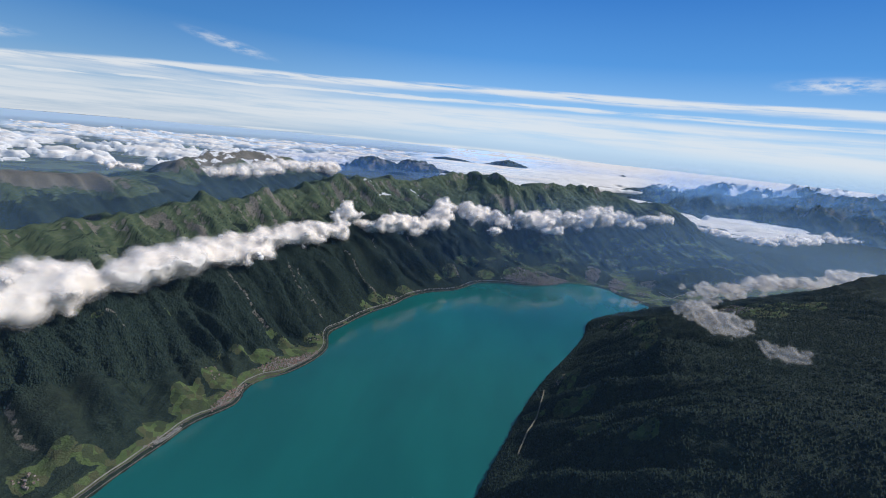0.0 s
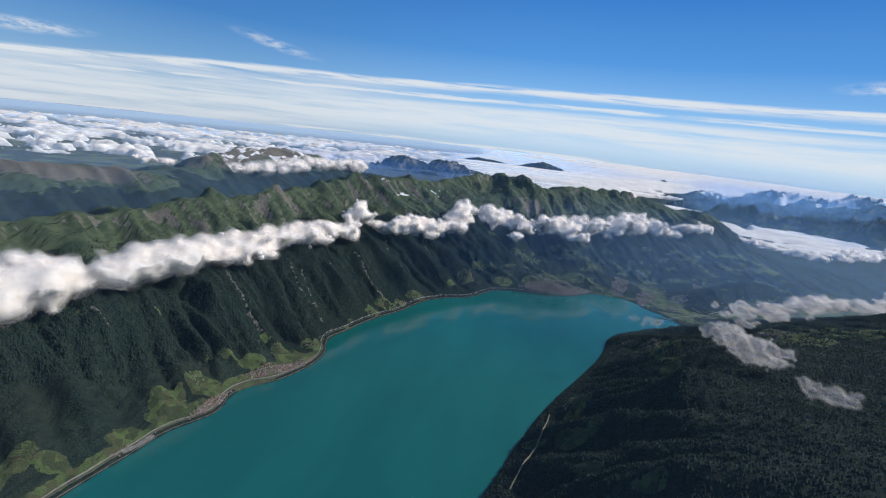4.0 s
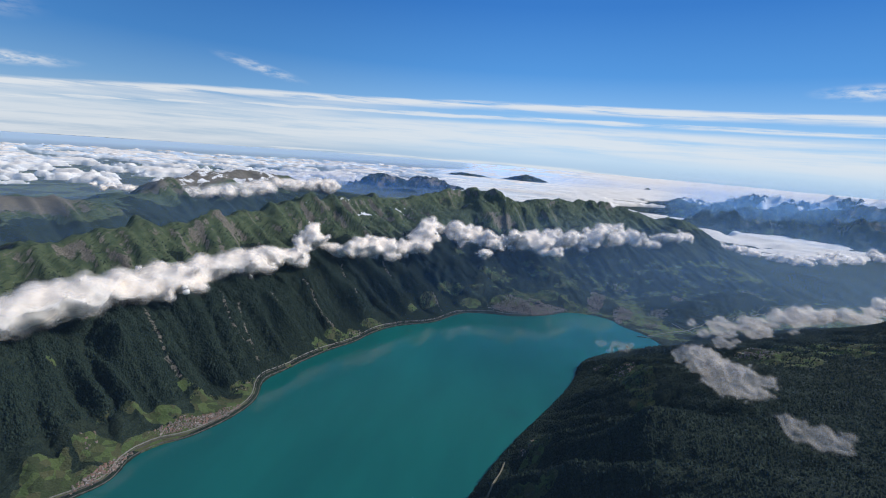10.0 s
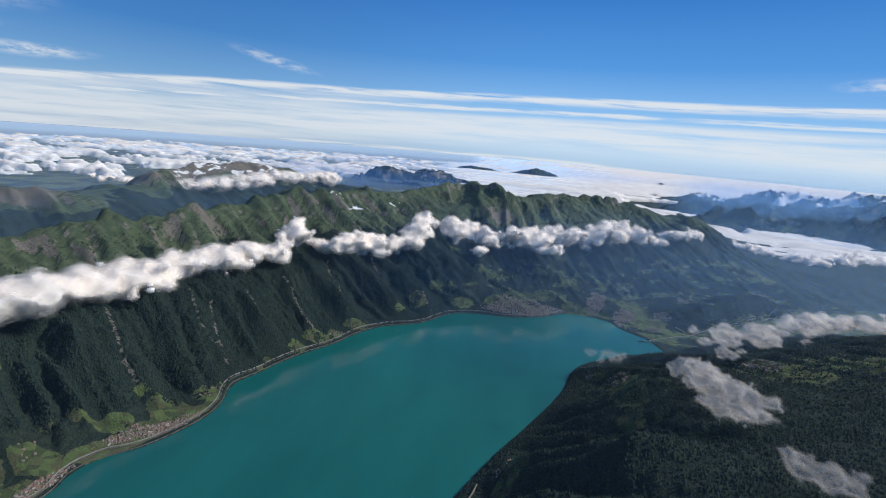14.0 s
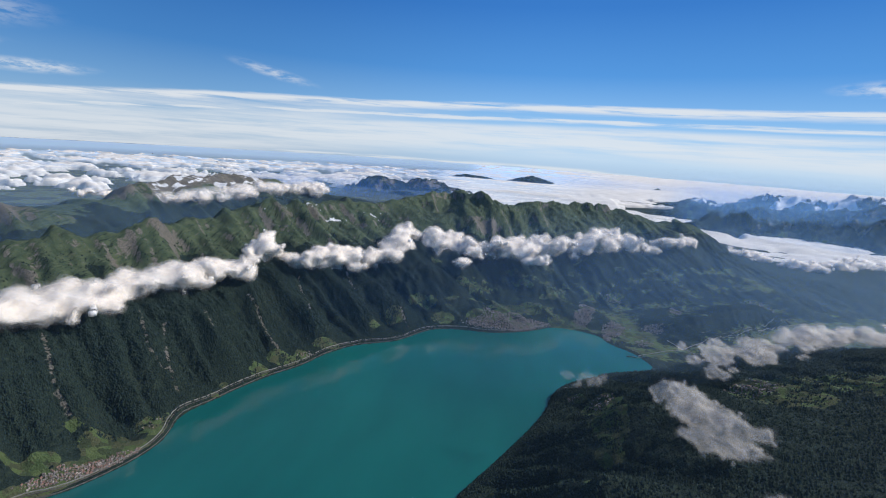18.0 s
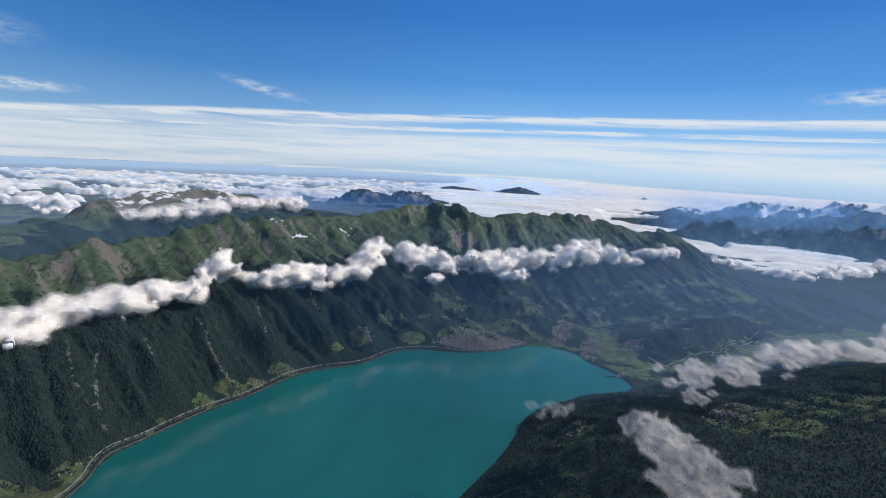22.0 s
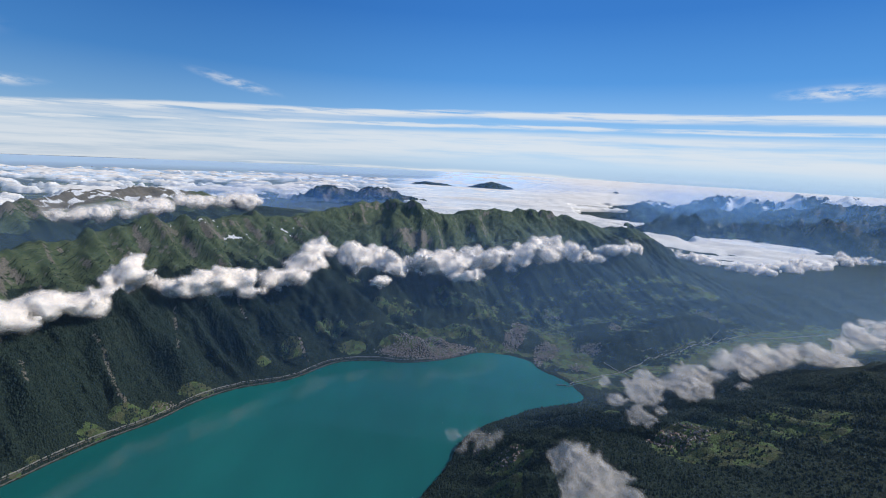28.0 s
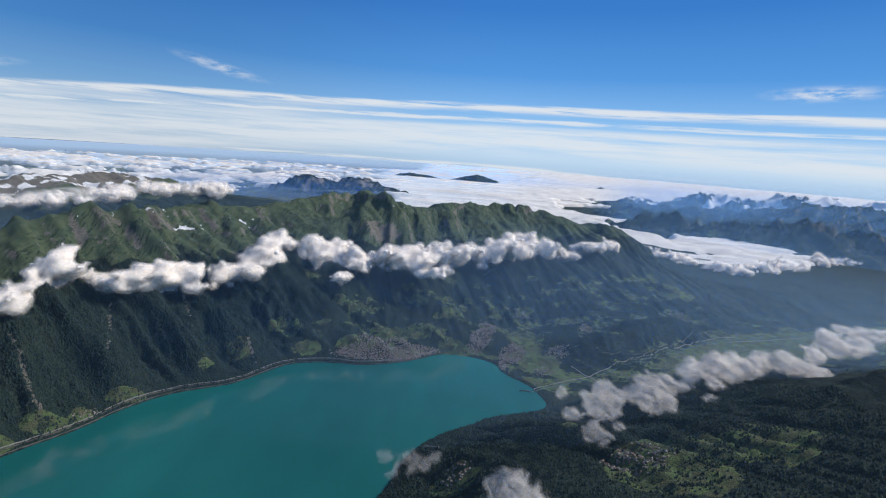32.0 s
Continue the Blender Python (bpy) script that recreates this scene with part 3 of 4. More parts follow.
HEAD_MEADOWS = [(75, 207, 10, 3.4, -91), (73, 192, 2.9, 2.1, -29), (67, 168, 5.0, 2.6, -96), (70, 247, 3.1, 1.4, -35), (125, 226, 8.0, 6.0, 35), (39, 178, 3.7, 2.6, -70),
                (37, 170, 2.0, 5, -30), (34, 148, 3.5, 1.6, -30), (23, 152, 3.2, 1.4, -28), (40, 148, 1.6, 1.6, -35), (45, 110, 3.5, 1.4, -70), (36, 128, 2.9, 1.3, -14),
                (78, 239, 5, 4, 0), (134, 224, 8, 5, 20), (128, 235, 8, 4, 20), (146, 236, 8, 5, 20), (92, 266, 3, 2, 20), (160, 240, 10, 6, 30), (112, 262, 4, 2, 20)]
CLEARINGS = SHORE_MEADOWS + NEAR_MEADOWS + TOWN_MEADOWS + [(x, y, 1.3 * a, 1.4 * b, turn) for x, y, a, b, turn in UPPER_MEADOWS] + [(x, y, 1.35 * a, 1.5 * b, turn) for x, y, a, b, turn in HEAD_MEADOWS]


def covers(x, y, h):
    """Shares of meadow, alpine grass and rock, and of snow and bare ground."""
    gx = (land_height(x + 1.5, y) - land_height(x - 1.5, y)) / 3
    gy = (land_height(x, y + 1.5) - land_height(x, y - 1.5)) / 3
    slope, sd = np.hypot(gx, gy), sample(base_sd, x, y)
    n1, n2 = fbm(x / 22, y / 22, 4, 41), fbm(x / 7, y / 7, 3, 43)
    meadow = np.zeros(x.shape)
    for cx, cy, rx, ry, turn in CLEARINGS:
        meadow = np.maximum(meadow, np.clip(1.7 * spot(x, y, cx, cy, rx, ry, turn) - 0.35, 0, 1))
    strip = step(7, 3, sd) * step(1.2, 1.9, sd) * step(205, 190, y) * step(75, 85, y) * step(-55, -65, x)
    meadow = np.maximum(meadow, 0.9 * strip) * (0.66 + 0.78 * fbm(x / 3.4, y / 3.4, 3, 73))
    # the valley floor and the far lowland are farmed
    flat = step(0.16, 0.05, slope) * step(0.5, 2, sd)
    plain = flat * step(300, 330, y) * step(95, 110, x) * step(6, 4, h)
    meadow = np.maximum(meadow, plain)
    knoll = spot(x, y, 166, 374, 50, 15, 39)
    meadow = np.where(knoll > 0.55, 0.0, meadow)
    hills = step(0.48, 0.62, n1) * step(0.9, 0.3, slope) * step(26, 14, h) * (1 - 0.9 * step(215, 250, x) * step(420, 450, y) * step(760, 700, y))
    behind = step(-190, -230, x - 0.35 * (y - 200)) + step(600, 700, y) * step(120, 60, x)
    slopes = step(310, 350, y) * step(0.95, 0.55, slope) * step(27, 16, h) * step(-60, -20, x)
    meadow = np.maximum(meadow, hills * np.clip(behind, 0, 1))
    meadow = np.maximum(meadow, 0.9 * slopes * step(0.56, 0.58, fbm(x / 13.0, y / 6.5, 2, 45)) * (1 - step(215, 250, x) * step(420, 450, y)))
    north = step(60, -20, x) + step(330, 420, y)
    alp = step(33, 43, h + 16 * (n1 - 0.5) + 6 * (n2 - 0.5)) * np.clip(north, 0, 1)
    tracks = np.zeros(x.shape)
    for line in SLIDES:
        tracks = np.maximum(tracks, near_line(x, y, line, 1.15))
    gully = step(10, 60, sample(base_area, x, y)) * step(0.6, 1.0, slope)
    streak = spurs(x, y, 2.4, 13, 3, 57)
    crag = step(0.75, 1.35, slope - 0.12 + 0.5 * (n2 - 0.5) + 1.7 * (streak - 0.62)) * step(20, 45, h) * np.clip(north, 0, 1)
    karst = spot(x, y, -318, 510, 30, 110, -4) * step(30, 42, h + 10 * (n2 - 0.5))
    karst2 = spot(x, y, -320, 265, 70, 22, 42) * step(36, 44, h)
    ribs = step(0.60, 0.78, spurs(x, y, 5, 30, 3, 97)) * step(0.55, 0.9, slope) * step(36, 46, h + 8 * (n2 - 0.5)) * np.clip(north, 0, 1)
    rock = np.clip(0.38 * ribs + 1.2 * tracks * (0.2 + 1.1 * fbm(x / 2.2, y / 2.2, 3, 71)) + 0.42 * crag + 0.25 * gully * (streak > 0.55) + karst + 0.8 * karst2 + 0.6 * spot(x, y, 5, 430, 13, 8, 20), 0, 1)
    basin = spot(x, y, -92, 366, 16, 9, 50) + 0.8 * spot(x, y, -70, 392, 14, 8, 50) + 0.6 * spot(x, y, -108, 346, 9, 6, 50)
    snow = np.clip(basin, 0, 1) * step(0.62, 0.70, fbm(x / 4.5, y / 2.6, 3, 47)) * step(1.1, 0.7, slope) + 0.9 * np.clip(karst, 0, 1) * step(0.50, 0.62, fbm(x / 3.5, y / 16, 3, 49))
    snow = snow + 0.5 * step(50, 58, h) * step(0.76, 0.80, fbm(x / 2.2, y / 6, 3, 51)) * np.clip(north, 0, 1)
    c1 = np.stack([meadow, alp, rock], -1)
    c2 = np.stack([np.clip(snow, 0, 1), tracks, gully], -1)
    return np.clip(c1, 0, 1), np.clip(c2, 0, 1)


gx, gy = np.meshgrid(graded(-4700, 4700, -180, 240, 1.15, 1.03), graded(-2500, 4700, 75, 565, 1.15, 1.03))
gz = land_height(gx, gy)
c1, c2 = covers(gx, gy, gz)
ground = sheet("ground", gx, gy, gz, LAND, (("cover", c1.reshape(-1, 3)), ("cover_high", c2.reshape(-1, 3))))
tagged(ground, "mountain land with dark forest, green meadows and bare rock", "ground", kind="structure")

bm = bmesh.new()
bm.faces.new([bm.verts.new((x, y, 0)) for x, y in shore_line[:-1]])
me = bpy.data.meshes.new("water")
bm.to_mesh(me)
bm.free()
me.materials.append(WATER)
lake = tagged(new("water", me), "turquoise lake water between steep wooded slopes", "lake", kind="structure")
lake.location.z = 0.03


# ---- far mountains ----


def mountain(label, crest, fall, cell, seed, snow=0.0, foot=-25.0, spur=10.0, grain_size=38.0):
    """A far massif: a crest line x, y, z that falls off on both sides in spurs."""
    pts = np.array(crest, float)
    reach = (pts[:, 2].max() - foot) / fall * 1.1
    lo, hi = pts[:, :2].min(0) - reach, pts[:, :2].max(0) + reach
    x, y = np.meshgrid(np.arange(lo[0], hi[0], cell), np.arange(lo[1], hi[1], cell))
    z = np.full(x.shape, foot - 10)
    wob = 1 + 0.7 * (fbm(x / 70, y / 70, 3, seed) - 0.5)
    for a, b in zip(pts[:-1], pts[1:]):
        d = (b - a)[:2]
        t = np.clip(((x - a[0]) * d[0] + (y - a[1]) * d[1]) / (d @ d), 0, 1)
        far = np.hypot(x - a[0] - t * d[0], y - a[1] - t * d[1]) * wob
        z = np.maximum(z, a[2] + (b[2] - a[2]) * t - fall * far)
    rise = np.clip((z - foot) / (pts[:, 2].max() - foot), 0, 1)
    rib = ridged(x / grain_size, y / grain_size, 5, seed + 3, 0.55) - 0.64
    z = z + spur * 2.2 * rib * (0.35 + rise * (1.25 - rise))
    z = np.where(rise < 0.01, foot - 10, z)
    n = fbm(x / 16, y / 16, 4, seed + 7)
    gy_, gx_ = np.gradient(z, cell)
    slope = np.hypot(gx_, gy_)
    high = step(0.55, 0.9, rise + 0.5 * (n - 0.5))
    c1_ = np.stack([step(0.54, 0.66, n) * (1 - high) * 0.7, high * 0.42, step(0.7, 1.2, slope) * (0.15 + 0.55 * high)], -1)
    drift = step(0.43, 0.56, rise * 0.8 + 0.9 * (fbm(x / 34, y / 34, 5, seed + 9) - 0.5) - 0.25 * rib)
    c2_ = np.stack([snow * drift, 0 * n, 0 * n], -1)
    ob = sheet("mountain", x, y, z, LAND, (("cover", np.clip(c1_, 0, 1).reshape(-1, 3)), ("cover_high", np.clip(c2_, 0, 1).reshape(-1, 3))))
    return tagged(ob, label, "mountain", group="far mountains")


mountain("blue wooded massif with two rocky summits above the clouds", [(-440, 955, -12), (-366, 980, 4), (-284, 1000, 40), (-262, 1005, 35), (-235, 1015, 28), (-196, 1035, 39),
         (-150, 1045, 26), (-90, 1052, 10)], 0.55, 3, 101, spur=19, grain_size=24)
mountain("dark wooded spur in front of the rocky massif", [(-330, 900, 6), (-260, 890, 16), (-190, 900, 20), (-130, 930, 6)], 0.35, 3.5, 103, spur=7)
mountain("dark jagged massif far off above the sea of cloud", [(-60, 1690, 12), (0, 1688, 28), (24, 1686, 35), (55, 1686, 29), (100, 1685, 14)], 0.7, 3.5, 111, spur=5, grain_size=20)
mountain("low blue hills far off in the cloud", [(-240, 1700, 18), (-205, 1690, 23), (-142, 1690, 20), (-100, 1690, 12)], 0.5, 4, 113, spur=4, grain_size=20)
mountain("small peak standing alone in the cloud", [(458, 1892, 0), (480, 1888, 16), (510, 1882, 0)], 0.6, 3, 117, spur=3, grain_size=14)
mountain("long blue range with snow along its crest", [(330, 1225, 8), (405, 1195, 30), (470, 1180, 24), (538, 1145, 55), (598, 1112, 48), (661, 1075, 68), (737, 1040, 60), (812, 990, 66),
         (900, 930, 70), (1000, 850, 70)], 0.38, 4, 121, snow=0.75, spur=26, grain_size=36)
mountain("blue wooded mountains in front of the snowy range", [(290, 1018, 6), (314, 1011, 21), (362, 996, 37), (420, 973, 40), (474, 949, 35), (526, 921, 43), (570, 895, 61), (650, 850, 62), (800, 740, 62)], 0.46, 3.5, 131, spur=22, grain_size=28, snow=0.2)
mountain("dark blue wooded hump beyond the cloud", [(236, 825, 4), (258, 819, 16), (292, 808, 32), (332, 793, 41), (370, 777, 37), (415, 754, 39), (467, 723, 50), (540, 690, 52), (640, 620, 54)], 0.50, 3.0, 137, spur=20, grain_size=25)


# ---- clouds ----


def ball(rings):
    """Unit ball as an array of vertices and triangles."""
    b = bmesh.new()
    bmesh.ops.create_icosphere(b, subdivisions=rings, radius=1)
    b.verts.index_update()
    v = np.array([w.co[:] for w in b.verts])
    f = np.array([[w.index for w in face.verts] for face in b.faces])
    b.free()
    return v, f


SMALL, SMALL_FACES = ball(2)
rng = np.random.default_rng(7)
LUMPS = []
for k in range(9):
    bulge = 1 + 0.55 * (vnoise(SMALL[:, 0] * 1.6 + 7 * k, SMALL[:, 1] * 1.6 + 2.3 * SMALL[:, 2], 200 + k) - 0.5) + 0.35 * (rng.uniform(size=len(SMALL)) - 0.5)
    LUMPS.append(SMALL * bulge[:, None])


def puffs(name, spots, parent, lo, hi, dense, spread=0.62, count=3.0):
    """Many small overlapping lumps of thin cloud round rough lobes x, y, z, radius, denser inside."""
    verts, density = [], []
    for x, y, z, r in spots:
        for _ in range(int(8 + count * r)):
            d = rng.normal(size=3) * (spread * r, spread * r, 0.42 * r)
            out = np.linalg.norm(d / (r, r, 0.75 * r))
            if out > 1.45:
                continue
            d[2] = d[2] if d[2] > 0 else 0.5 * d[2]
            size = r * rng.uniform(lo, hi) / (0.75 + 0.35 * out)
            turn = rng.uniform(0, 6.28)
            c, s = math.cos(turn), math.sin(turn)
            v = LUMPS[rng.integers(9)] * (size * rng.uniform(0.8, 1.9), size * rng.uniform(0.7, 1.2), size * rng.uniform(0.45, 0.85))
            verts.append(np.stack([v[:, 0] * c - v[:, 1] * s, v[:, 0] * s + v[:, 1] * c, v[:, 2] + 0.3 * v[:, 0] * rng.normal()], -1) + (x + d[0], y + d[1], z + d[2]))
            density.append(dense * max(0.25, 1.25 - 0.5 * out) * rng.uniform(0.35, 1.5, len(v)))
    faces = (SMALL_FACES[None] + len(SMALL) * np.arange(len(verts))[:, None, None]).reshape(-1, 3)
    ob = raw_mesh(name, np.concatenate(verts), faces, [CLOUD_THIN], attrs=(("dense", np.repeat(np.clip(np.concatenate(density), 0, 0.9)[:, None], 3, 1)),))
    ob.parent = parent
    return tagged(ob, kind="stuff")


def noise3(p, size, seed):
    """Value noise in space."""
    q = p / size
    f = np.floor(q)
    k = f.astype(np.int64)
    w = q - f
    w = w * w * (3 - 2 * w)

    def corner(a, b, c):
        return lattice(k[:, 0] + a + 1013 * (k[:, 2] + c), k[:, 1] + b - 677 * (k[:, 2] + c), seed)
    lo = (corner(0, 0, 0) * (1 - w[:, 0]) + corner(1, 0, 0) * w[:, 0]) * (1 - w[:, 1]) + (corner(0, 1, 0) * (1 - w[:, 0]) + corner(1, 1, 0) * w[:, 0]) * w[:, 1]
    hi = (corner(0, 0, 1) * (1 - w[:, 0]) + corner(1, 0, 1) * w[:, 0]) * (1 - w[:, 1]) + (corner(0, 1, 1) * (1 - w[:, 0]) + corner(1, 1, 1) * w[:, 0]) * w[:, 1]
    return lo * (1 - w[:, 2]) + hi * w[:, 2]


def fbm3(p, size, octaves, seed):
    return sum(0.5 ** k * noise3(p + 31.7 * k, size * 0.48 ** k, seed + k) for k in range(octaves)) / (2 - 0.5 ** (octaves - 1))


def skin(spots, voxel):
    """One closed skin round many overlapping lumps: places, normals and faces."""
    verts = []
    for x, y, z, r in spots:
        lobes = [(0, 0, 0, 0.60)] + [(*(rng.normal(size=2) * 0.42), rng.uniform(-0.12, 0.40), rng.uniform(0.22, 0.42)) for _ in range(6)]
        for u, v, w, k in lobes:
            verts.append(SMALL * (k * r * rng.uniform(0.9, 1.25), k * r * rng.uniform(0.9, 1.25), k * r * 0.78) + (x + u * r, y + v * r, z + w * r))
    faces = (SMALL_FACES[None] + len(SMALL) * np.arange(len(verts))[:, None, None]).reshape(-1, 3)
    rough = raw_mesh("lumps", np.concatenate(verts), faces, [])
    mod = rough.modifiers.new("skin", "REMESH")
    mod.mode, mod.voxel_size = "VOXEL", voxel
    done = rough.evaluated_get(bpy.context.evaluated_depsgraph_get()).to_mesh()
    n = len(done.vertices)
    co, no = np.empty(n * 3, np.float32), np.empty(n * 3, np.float32)
    done.vertices.foreach_get("co", co)
    done.vertices.foreach_get("normal", no)
    quads = np.array([p.vertices[:] for p in done.polygons if len(p.vertices) == 4])
    bpy.data.objects.remove(rough)
    v = co.reshape(-1, 3).astype(float)
    # the lumps melt into one another
    edges = np.concatenate([quads[:, (0, 1)], quads[:, (1, 2)], quads[:, (2, 3)], quads[:, (3, 0)]])
    count = np.bincount(edges[:, 0], minlength=n)[:, None] + 1e-9
    for _ in range(6):
        v = 0.4 * v + 0.6 * np.stack([np.bincount(edges[:, 0], v[edges[:, 1], k], n) for k in range(3)], -1) / count
    return v, no.reshape(-1, 3).astype(float), quads


def cloud(label, spots, group="clouds below the crest", loose=False, voxel=0.95, veil=1.0, ragged=0.22):
    """Heaped cloud from rough lobes x, y, z, radius: a billowing body in ever thinner layers."""
    top = tagged(new("cloud"), label, "cloud", group=group)
    v, n, q = skin(spots, voxel)
    seed = int(rng.integers(1000))
    big = np.mean([k[3] for k in spots]) / 6
    warp = v + 1.6 * big * np.stack([noise3(v, big * 3.0, seed + 70 + k) - 0.5 for k in range(3)], -1)
    billow = sum(a * np.abs(2 * noise3(warp, big * size, seed + 7 * k) - 1) for k, (a, size) in enumerate(((1.0, 8.0), (0.6, 3.8), (0.28, 1.9)))) - 0.85
    wisp = fbm3(warp, big * 6.0, 4, seed + 40)
    count = 8
    if not loose:
        ob = raw_mesh("body", v + n * (big * (1.2 * billow - 1.1))[:, None], q, [CLOUD])
        tagged(ob, kind="stuff").parent = top
    verts, dense = [], []
    for k in range(count):
        part_out = k / (count - 1)
        shift = big * (-0.95 + 2.3 * part_out + 1.3 * billow + (1.6 if loose else 0.5 + 1.2 * part_out) * (noise3(v + 90 * k, big * 2.6, seed + 60 + k) - 0.5)
                       + (0.3 + 0.9 * part_out) * (noise3(v + 45 * k, big * 1.2, seed + 66 + k) - 0.5))
        verts.append(v + n * shift[:, None])
        fray = 0.20 * (noise3(warp, big * 1.8, seed + 80 + k) - 0.5) + 0.10 * (noise3(v, big * 0.8, seed + 85 + k) - 0.5)
        if loose:
            dense.append(veil * (0.20 - 0.14 * part_out) * step(ragged, ragged + 0.36, wisp + 1.8 * fray))
        else:
            dense.append(veil * (0.32 - 0.26 * part_out) * (0.20 + 1.25 * step(0.28, 0.72, wisp + 1.6 * fray)))
    faces = np.concatenate([q + k * len(v) for k in range(count)])
    ob = raw_mesh("veil", np.concatenate(verts), faces, [CLOUD_THIN], attrs=(("dense", np.repeat(np.clip(np.concatenate(dense), 0, 0.9)[:, None], 3, 1)),))
    tagged(ob, kind="stuff").parent = top
    if loose:
        puffs("fringe", spots, top, 0.10, 0.30, 0.02, spread=0.85, count=2.0)
    return top


def bank(line, count, r_lo, r_hi, jitter, scraps=3):
    """Lobes strewn along a broken line x, y, z."""
    pts = along(line, 0.5)
    out = []
    for _ in range(count):
        p = pts[rng.integers(len(pts))] + 0.85 * rng.normal(size=3) * jitter
        r = 1.12 * (r_lo + (r_hi - r_lo) * rng.uniform() ** 1.4)
        out.append((*p, r))
        # scraps that hang off the lobe
        for _ in range(rng.integers(0, scraps)):
            d = rng.normal(size=3)
            out.append((*(p + 1.05 * r * d / np.linalg.norm(d) * (1, 1, 0.75)), r * rng.uniform(0.22, 0.42)))
    return out


# the bank that clings to the north slope, from the near end to the far one
cloud("thick white cloud bank along the wooded slope", bank([(-170, 78, 35), (-146, 125, 36), (-136, 160, 36), (-129, 200, 36)], 76, 6.0, 9.8, (6.8, 6, 2.0), 2), voxel=1.1, veil=0.8)
cloud("white cloud bank clinging to the slope", bank([(-128, 198, 35), (-120, 225, 35.5), (-111, 250, 36)], 36, 5.5, 8.5, (6, 5, 2.2), 2))
cloud("heaped white cloud on the slope", bank([(-112, 252, 36), (-94, 272, 35)], 22, 4.5, 7.5, (5, 5, 2.6)))
cloud("tall white cloud puff below the crest", bank([(-99, 286, 35), (-97, 294, 43)], 13, 4.5, 7, (3.5, 3.5, 2.6)))
cloud("ragged white cloud below the crest", bank([(-84, 305, 34), (-60, 322, 33)], 30, 4.5, 8, (5, 5, 2.8)))
cloud("tall heaped cloud against the crags", bank([(-56, 340, 30), (-44, 360, 33), (-42, 386, 42)], 30, 5.5, 9.5, (5, 6, 3.4)))
cloud("heaped white cloud below the crags", bank([(-28, 380, 34), (-5, 390, 35), (18, 388, 33)], 30, 5.5, 10, (6, 7, 3.4)))
cloud("small round cloud over the slope", bank([(0, 364, 28), (4, 364, 28)], 5, 4, 5.5, (1.5, 1.5, 0.7)))
cloud("ragged white cloud over the slope", bank([(28, 395, 34), (64, 414, 35)], 26, 5.5, 10, (6, 6, 3.4)))
cloud("small white cloud over the slope", bank([(44, 382, 30), (58, 380, 30)], 8, 3.5, 5.5, (2.5, 2.5, 1)))
cloud("white cloud below the far crest", bank([(80, 440, 37), (105, 462, 35), (128, 480, 33)], 32, 6, 11, (7, 7, 3.6)))
cloud("ragged white cloud near the end of the crest", bank([(152, 492, 31), (182, 506, 32)], 16, 5, 9, (6, 6, 3)))
# cloud lying against the limestone plateau and in the valley behind the crest
BEHIND = "clouds behind the crest"
cloud("long flat white cloud against the limestone plateau", bank([(-288, 425, 40), (-276, 480, 40), (-270, 540, 40), (-262, 595, 40), (-232, 640, 38)], 46, 8, 13, (8, 14, 1.0), 1), BEHIND)
cloud("small white cloud in the valley behind the crest", bank([(-178, 400, 30), (-168, 405, 31)], 5, 3, 5, (4, 4, 1)), BEHIND)
cloud("small white cloud beside the plateau", bank([(-455, 500, 26), (-430, 505, 27)], 9, 5, 8, (9, 6, 1.5)), BEHIND)
cloud("white cloud spilling over the pass at the end of the crest", bank([(230, 626, 16), (250, 594, 16), (275, 556, 16), (304, 545, 16), (325, 562, 16)], 36, 5, 9, (7, 5, 0.9)), BEHIND)
cloud("long white edge of the sea of cloud above the valley", bank([(325, 562, 16), (370, 588, 16), (412, 622, 16), (500, 668, 16), (600, 722, 16)], 46, 6, 10, (9, 5, 0.9)), BEHIND)
# clouds over the southern slopes
SOUTH = "clouds over the headland"
cloud("loose white cloud over the dark headland", bank([(90, 208, 33), (95, 198, 37.5), (92, 186, 38), (94, 179, 37), (95, 182, 39), (103, 184, 39.5)], 64, 2.2, 3.8, (3.2, 3.6, 1.6), 3), SOUTH, loose=True, voxel=0.6, veil=0.25, ragged=0.10)
cloud("grey wisps of cloud over the dark headland", bank([(96, 152, 42), (103, 147, 42)], 16, 1.8, 3.0, (3, 3, 1.3), 2), SOUTH, loose=True, voxel=0.6, veil=0.16, ragged=0.12)
cloud("thin white cloud above the valley mouth", bank([(113, 250, 31.5), (124, 257, 30), (138, 267, 29), (152, 277, 28)], 40, 2.4, 4.2, (5, 5, 1.3), 2), SOUTH, loose=True, voxel=0.65, veil=0.34, ragged=0.12)
cloud("faint wisps of cloud below the valley cloud", bank([(113, 244, 29.5), (119, 240, 28)], 10, 1.8, 3.0, (3.5, 3, 1.2), 1), SOUTH, loose=True, voxel=0.65, veil=0.3)
cloud("small grey wisp at the headland's edge", bank([(66, 217, 30), (73, 219, 30)], 8, 1.6, 2.6, (3, 3, 0.6), 1), SOUTH, loose=True, voxel=0.5, veil=0.14)
cloud("long white cloud above the valley edge", bank([(158, 283, 29), (174, 292, 30), (188, 298, 30), (214, 308, 30)], 40, 3.0, 5.4, (5, 6, 1.6), 2), SOUTH, loose=True, voxel=0.7, veil=0.6, ragged=0.12)
cloud("white cloud drifting over the valley floor", bank([(228, 322, 30), (245, 338, 30), (275, 360, 30)], 26, 3.2, 5.6, (8, 6, 1.3), 2), SOUTH, loose=True, voxel=0.8, veil=0.65, ragged=0.12)


